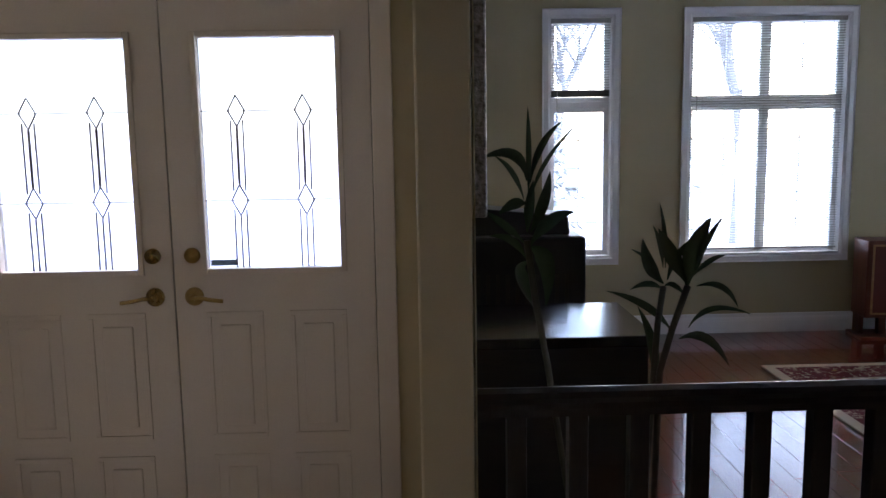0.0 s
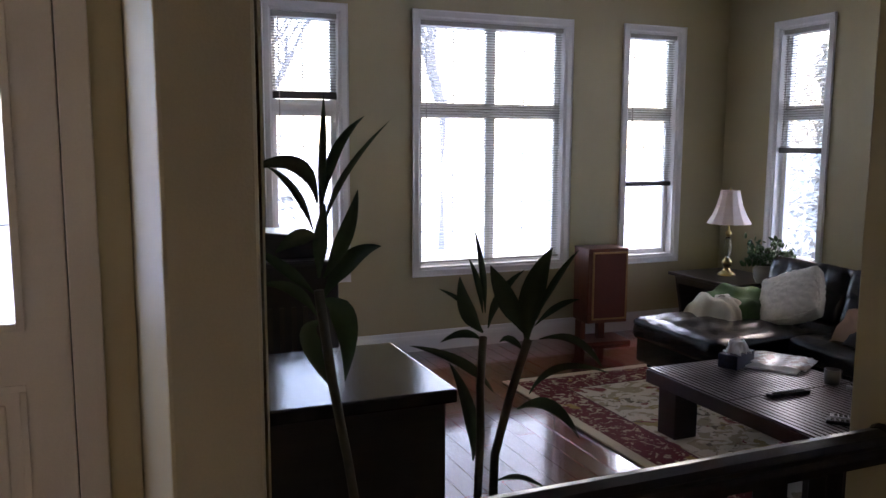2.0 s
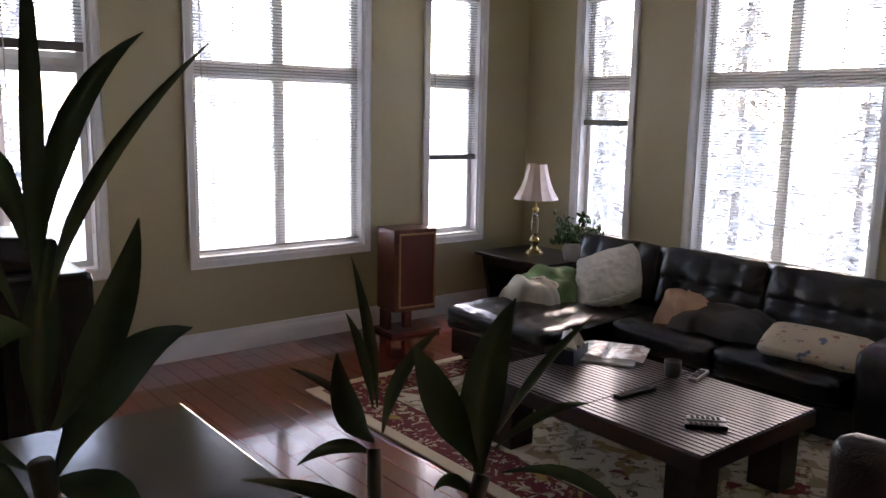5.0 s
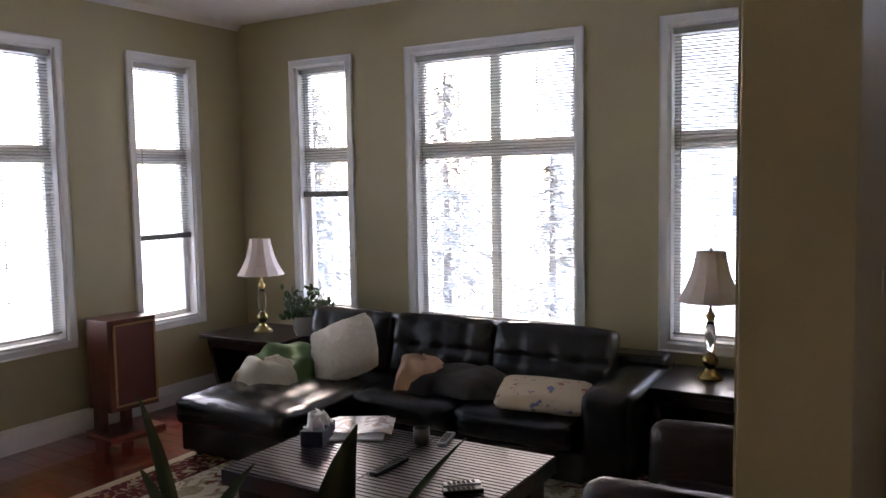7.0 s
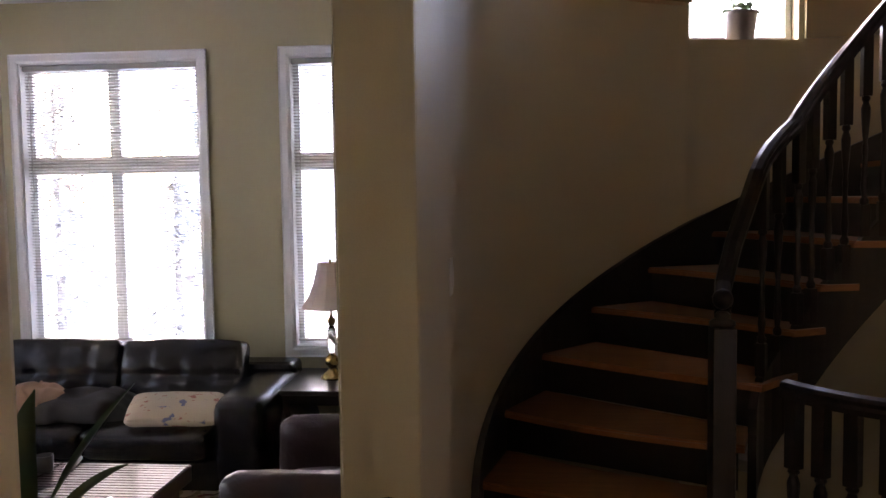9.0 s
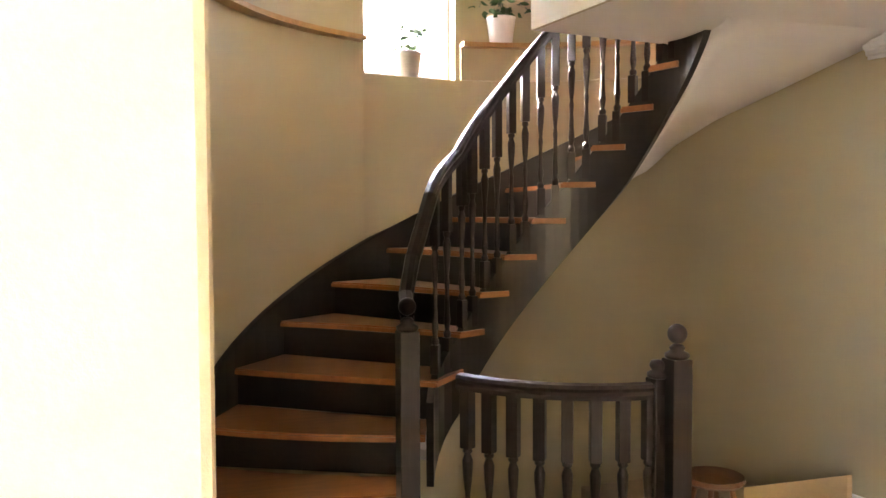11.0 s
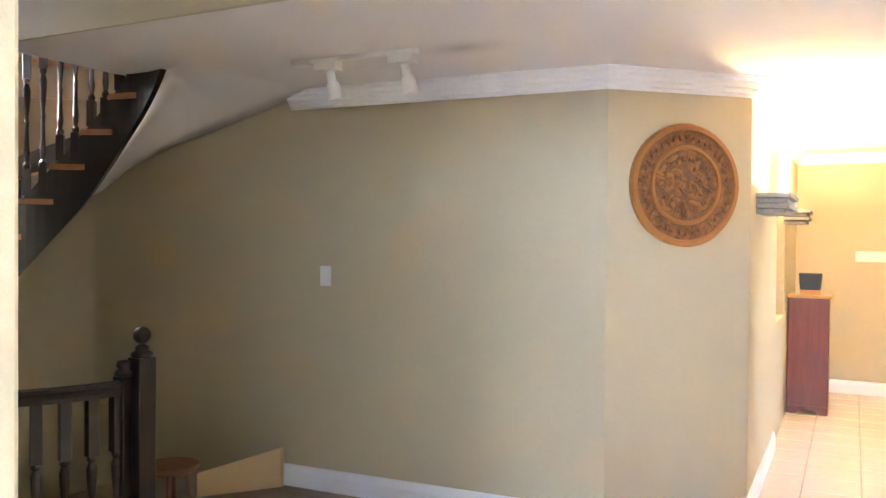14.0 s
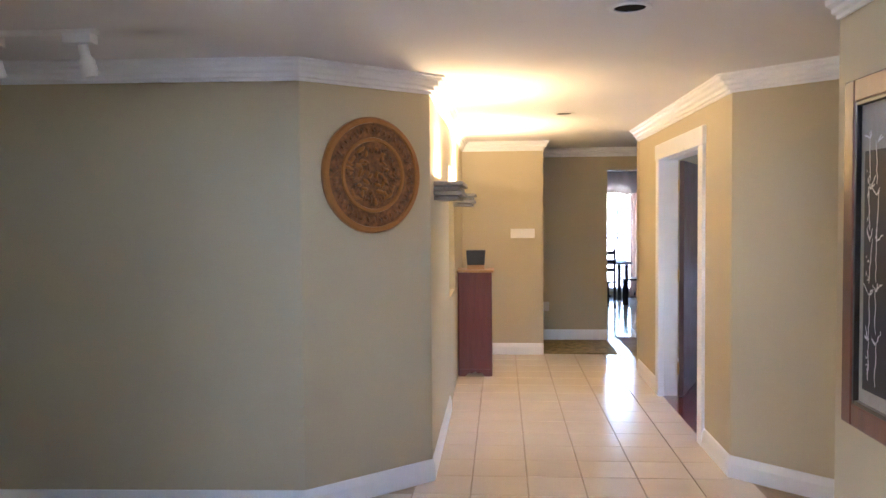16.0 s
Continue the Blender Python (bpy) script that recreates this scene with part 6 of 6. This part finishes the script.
for ob in bpy.data.objects:
    if ob not in house_side and ob.parent is None:
        ob.matrix_basis = HALL @ ob.matrix_basis
switch_plate("light_switch", "white light switch on the curved stair wall", Matrix.Translation((2.02, 1.884, 1.30)) @ pose(0, 0, 0, 0, 0, -1), 0.075, 0.12)
# stool and leaning panel by the basement stairs
stl = thing("stool", "small wooden stool with a worn dark seat", "stool", pose(2.42, -0.58, -0.0))
part("seat", lathe([(0, 0.27), (0.13, 0.27), (0.145, 0.285), (0.14, 0.305), (0, 0.31)], 24), wood("stool_wood", (0.09, 0.03, 0.012), (0.22, 0.09, 0.04), 0.4, 0), stl)
for a in (45, 135, 225, 315):
    part("leg", tube([(0.08 * math.cos(radians(a)), 0.08 * math.sin(radians(a)), 0.275), (0.13 * math.cos(radians(a)), 0.13 * math.sin(radians(a)), 0)], 0.014, 8), bpy.data.materials["stool_wood"], stl)
bm = bmesh.new()
vs = [bm.verts.new(p) for p in ((2.36, -1.36, 0.0), (2.62, -0.95, 0.0), (2.62, -0.95, 0.14), (2.36, -1.36, 0.24))]
f = bm.faces.new(vs)
ex = bmesh.ops.extrude_face_region(bm, geom=[f])
bmesh.ops.translate(bm, vec=(0.002, 0.03, 0), verts=[g for g in ex["geom"] if isinstance(g, bmesh.types.BMVert)])
tagged(part("leaning_panel", bm, CARD), "plain tan board against the wall", "board")

# stair window with its deep sill, plants on the ledge
sw = thing("window_7", "bright window on the curved stair wall", "window", kind="structure")
p0, p1 = arc(SO + 0.14, SW0), arc(SO + 0.14, SW1)
dv = (p1 - p0)
wm = Matrix.Translation(p0) @ pose(0, 0, 0, 0, 0, math.degrees(math.atan2(dv.y, dv.x)))
L = dv.length
fr = part("frame", boxes([(0, 0.04, 0, 0.05, SWZ0, SWZ1), (L - 0.04, L, 0, 0.05, SWZ0, SWZ1), (0.04, L - 0.04, 0, 0.05, SWZ0, SWZ0 + 0.04), (0.04, L - 0.04, 0, 0.05, SWZ1 - 0.04, SWZ1)]), WHITE, sw)
pn2 = part("pane", box(0.04, L - 0.04, 0.02, 0.026, SWZ0 + 0.04, SWZ1 - 0.04), GLASS, sw)
for o in (fr, pn2):
    o.matrix_basis = wm
pn2.visible_shadow = False
def ledge_plant(p, label, mat, seed):
    t = thing("potted_plant", label, "plant", Matrix.Translation(p))
    part("pot", lathe([(0, 0), (0.075, 0), (0.095, 0.15), (0.10, 0.17), (0.09, 0.172), (0.08, 0.14), (0, 0.14)], 18), mat, t, "", True)
    r = random.Random(seed)
    bm = bmesh.new()
    for k in range(60):
        a, e, q = r.uniform(0, 6.28), r.uniform(0.2, 1.5), r.uniform(0.05, 0.22)
        p2 = (math.cos(a) * math.cos(e) * q, math.sin(a) * math.cos(e) * q, 0.14 + math.sin(e) * q)
        p2, az, el, L = Vector(p2), r.uniform(0, 6.28), r.uniform(-0.3, 1.0), r.uniform(0.05, 0.09)
        d = Vector((math.cos(az) * math.cos(el), math.sin(az) * math.cos(el), math.sin(el))) * L
        leaf_blade(bm, p2, p2 + d * 0.55, p2 + d - Vector((0, 0, L * 0.25)), 0.035, r.uniform(-1.2, 1.2))
    part("leaves", bm, LEAF_SMALL, t, "", True)
ledge_plant(arc(SO + 0.06, 8, SWZ0), "small plant in a grey pot on the stair window sill", plain("grey_pot", (0.28, 0.27, 0.28), 0.5), 21)
def flat_ring(r0, r1, a0, a1, z0, z1, steps=24):
    bm = bmesh.new()
    rings = [[bm.verts.new(arc(q, a0 + (a1 - a0) * k / steps, z)) for q, z in ((r0, z0), (r0, z1), (r1, z1), (r1, z0))] for k in range(steps + 1)]
    for a, b in zip(rings, rings[1:]):
        for k in range(4):
            bm.faces.new((a[k], a[(k + 1) % 4], b[(k + 1) % 4], b[k]))
    bm.faces.new(rings[0])
    bm.faces.new(rings[-1][::-1])
    return bm
tagged(part("ledge", flat_ring(SO - 0.10, SO + 0.02, -3, -57, 2.64, 2.67), PINE), "honey-coloured wooden wall ledge", "trim", kind="structure")
tagged(part("ledge_panel", flat_ring(SO - 0.04, SO - 0.004, -3, -57, 2.43, 2.638), WALL_FOYER), "tan plaster below the ledge", "trim", kind="structure")
tagged(part("ledge_upper", flat_ring(SO - 0.08, SO + 0.02, 94, 20, 2.62, 2.65), PINE), "honey-coloured wooden wall ledge", "trim", kind="structure")
ledge_plant(arc(SO - 0.05, -12, 2.67), "small plant in a white pot on the stair ledge", CHROME, 22)

# ---------------------------------------------------------------- outdoors
def conifer(x, y, h, seed):
    r = random.Random(seed)
    t = thing("conifer", "snowy grey-green spruce outside the windows", "tree", pose(x, y, -0.7), "spruces outside")
    part("trunk", lathe([(0.07, 0), (0.05, h * 0.4), (0.02, h), (0, h + 0.01)], 10), BARK, t)
    bm = bmesh.new()
    n = int(h * 42)
    for k in range(n):
        f = k / n
        z = h * (0.06 + 0.94 * f)
        R = (h * 0.34) * (1 - f) ** 0.85 * r.uniform(0.7, 1.15) + 0.05
        a = r.uniform(0, 6.28)
        for j in range(int(6 + R * 15)):
            u = r.random() ** 0.6 * R
            p = (math.cos(a) * u + r.uniform(-0.09, 0.09), math.sin(a) * u + r.uniform(-0.09, 0.09), z - u * 0.35 + r.uniform(-0.05, 0.05))
            leaf_blade2(bm, p, a + r.uniform(-0.9, 0.9), r.uniform(-0.6, 0.3), r.uniform(0.16, 0.34), 0.09)
    part("crown", bm, NEEDLES, t)
def leaf_blade2(bm, p, az, el, L, w):
    p = Vector(p)
    d = Vector((math.cos(az) * math.cos(el), math.sin(az) * math.cos(el), math.sin(el))) * L
    s = Vector((-math.sin(az), math.cos(az), 0)) * w / 2
    vs = [bm.verts.new(q) for q in (p + s, p - s, p + d)]
    bm.faces.new(vs)
for k, (x, y, h) in enumerate(((9.0, 7.3, 3.7), (10.2, 6.3, 2.6), (8.6, 9.2, 3.6), (3.4, 13.5, 3.6), (1.3, 12.0, 3.4), (11.0, 12.5, 5.0))):
    conifer(x, y, h, 30 + k)
def bare_tree(x, y, h, seed):
    r = random.Random(seed)
    t = thing("bare_tree", "leafless winter tree outside the windows", "tree", pose(x, y, -0.7), "bare trees outside")
    bm = bmesh.new()
    def grow(p, d, L, rad, lvl):
        q = p + d * L
        join(bm, tube([p, (p + q) / 2 + Vector((r.uniform(-1, 1), r.uniform(-1, 1), 0)) * L * 0.06, q], rad, 5))
        if lvl == 0:
            return
        for _ in range(3 if lvl > 1 else 4):
            e = (d + Vector((r.uniform(-1, 1), r.uniform(-1, 1), r.uniform(-0.2, 0.6))) * 0.75).normalized()
            grow(p + d * L * r.uniform(0.55, 1.0), e, L * r.uniform(0.5, 0.75), rad * 0.55, lvl - 1)
    grow(Vector((0, 0, 0)), Vector((0, 0, 1)), h * 0.42, 0.11, 4)
    part("branches", bm, BARK, t)
bare_tree(2.2, 15.5, 7.0, 51)
bare_tree(-1.5, 14.0, 6.5, 52)
bare_tree(6.0, 16.5, 7.5, 53)
def house(x, y, w, d, h, rz, label):
    t = thing("house", label, "house", pose(x, y, -0.7, 0, 0, rz))
    part("wall", box(-w / 2, w / 2, -d / 2, d / 2, 0, h), SIDING, t)
    bm = bmesh.new()
    vs = [bm.verts.new(p) for p in ((-w / 2 - 0.4, -d / 2 - 0.5, h), (w / 2 + 0.4, -d / 2 - 0.5, h), (w / 2 + 0.4, d / 2 + 0.5, h), (-w / 2 - 0.4, d / 2 + 0.5, h), (-w / 2 - 0.4, 0, h + 2.4), (w / 2 + 0.4, 0, h + 2.4))]
    for f in ((0, 1, 5, 4), (2, 3, 4, 5), (0, 4, 3), (1, 2, 5), (0, 3, 2, 1)):
        bm.faces.new([vs[k] for k in f])
    part("roof", bm, ROOFING, t)
    for zz in (1.0, 3.8):
        for k in range(int(w / 2.6)):
            xx = -w / 2 + 1.3 + k * 2.6
            wn2 = part("window", box(xx - 0.55, xx + 0.55, -d / 2 - 0.06, -d / 2 + 0.02, zz, zz + 1.4), WHITE, t)
            part("pane", box(xx - 0.46, xx + 0.46, -d / 2 - 0.08, -d / 2 - 0.05, zz + 0.09, zz + 1.31), plain("dark_pane", (0.05, 0.06, 0.07), 0.1) if "dark_pane" not in bpy.data.materials else bpy.data.materials["dark_pane"], wn2)
house(30, 5.0, 16, 9, 5.6, 90 + 180, "grey two-storey neighbouring house beyond the snow")

# ---------------------------------------------------------------- floor pieces
def tile_mesh(name, w, d, t, mat, bev=0.003):
    bm = box(0, w, 0, d, -t, 0, bevel=bev, seg=1)
    me = bpy.data.meshes.new(name)
    bm.to_mesh(me)
    bm.free()
    me.materials.append(mat)
    return me
tm = tile_mesh("tile", 0.325, 0.325, 0.008, TILE)
fl = bpy.data.objects["floor"]
rest = bmesh.new()
count = 0
for j in range(-34, 16):
    for i in range(-6, 8):
        x, y = -0.711 + 0.33 * i, -1.948 + 0.33 * j
        if x < -2.95 or x > 1.6 or y < -13 or y > 2.9:
            continue
        if y < -2.2 and not -2.2 < x < -0.1 and not (y < -8 and x < 1.4):
            continue
        if y > 1.6 and x > -0.6:
            continue
        if -2.0 < x < 0.3 and -9 < y < 0.6 and count < 300:
            o = new("tile", tm)
            o.parent = fl
            o.matrix_basis = HALL @ pose(x + 0.0025, y + 0.0025, 0.0)
            count += 1
        else:
            box(x + 0.0025, x + 0.3275, y + 0.0025, y + 0.3275, -0.008, 0.0, bm=rest)
ro = part("tiles", rest, TILE, fl, "cream ceramic tiles")
ro.matrix_basis = HALL
ro["kind"] = "stuff"

fll = bpy.data.objects["floor_living"]
pr = random.Random(8)
PWD = 0.125
meshes = [tile_mesh("plank", PWD - 0.0015, L2 - 0.0015, 0.012, CHERRY, 0.0015) for L2 in (0.9, 1.2, 0.6)]
lens = (0.9, 1.2, 0.6)
n = 0
x = -0.31
while x < XE:
    y = 1.99 - pr.uniform(0, 0.8)
    while y < NY:
        k = pr.randrange(3)
        o = new("plank", meshes[k])
        o.parent = fll
        o.location = (x, y, LF)
        y += lens[k]
    x += PWD
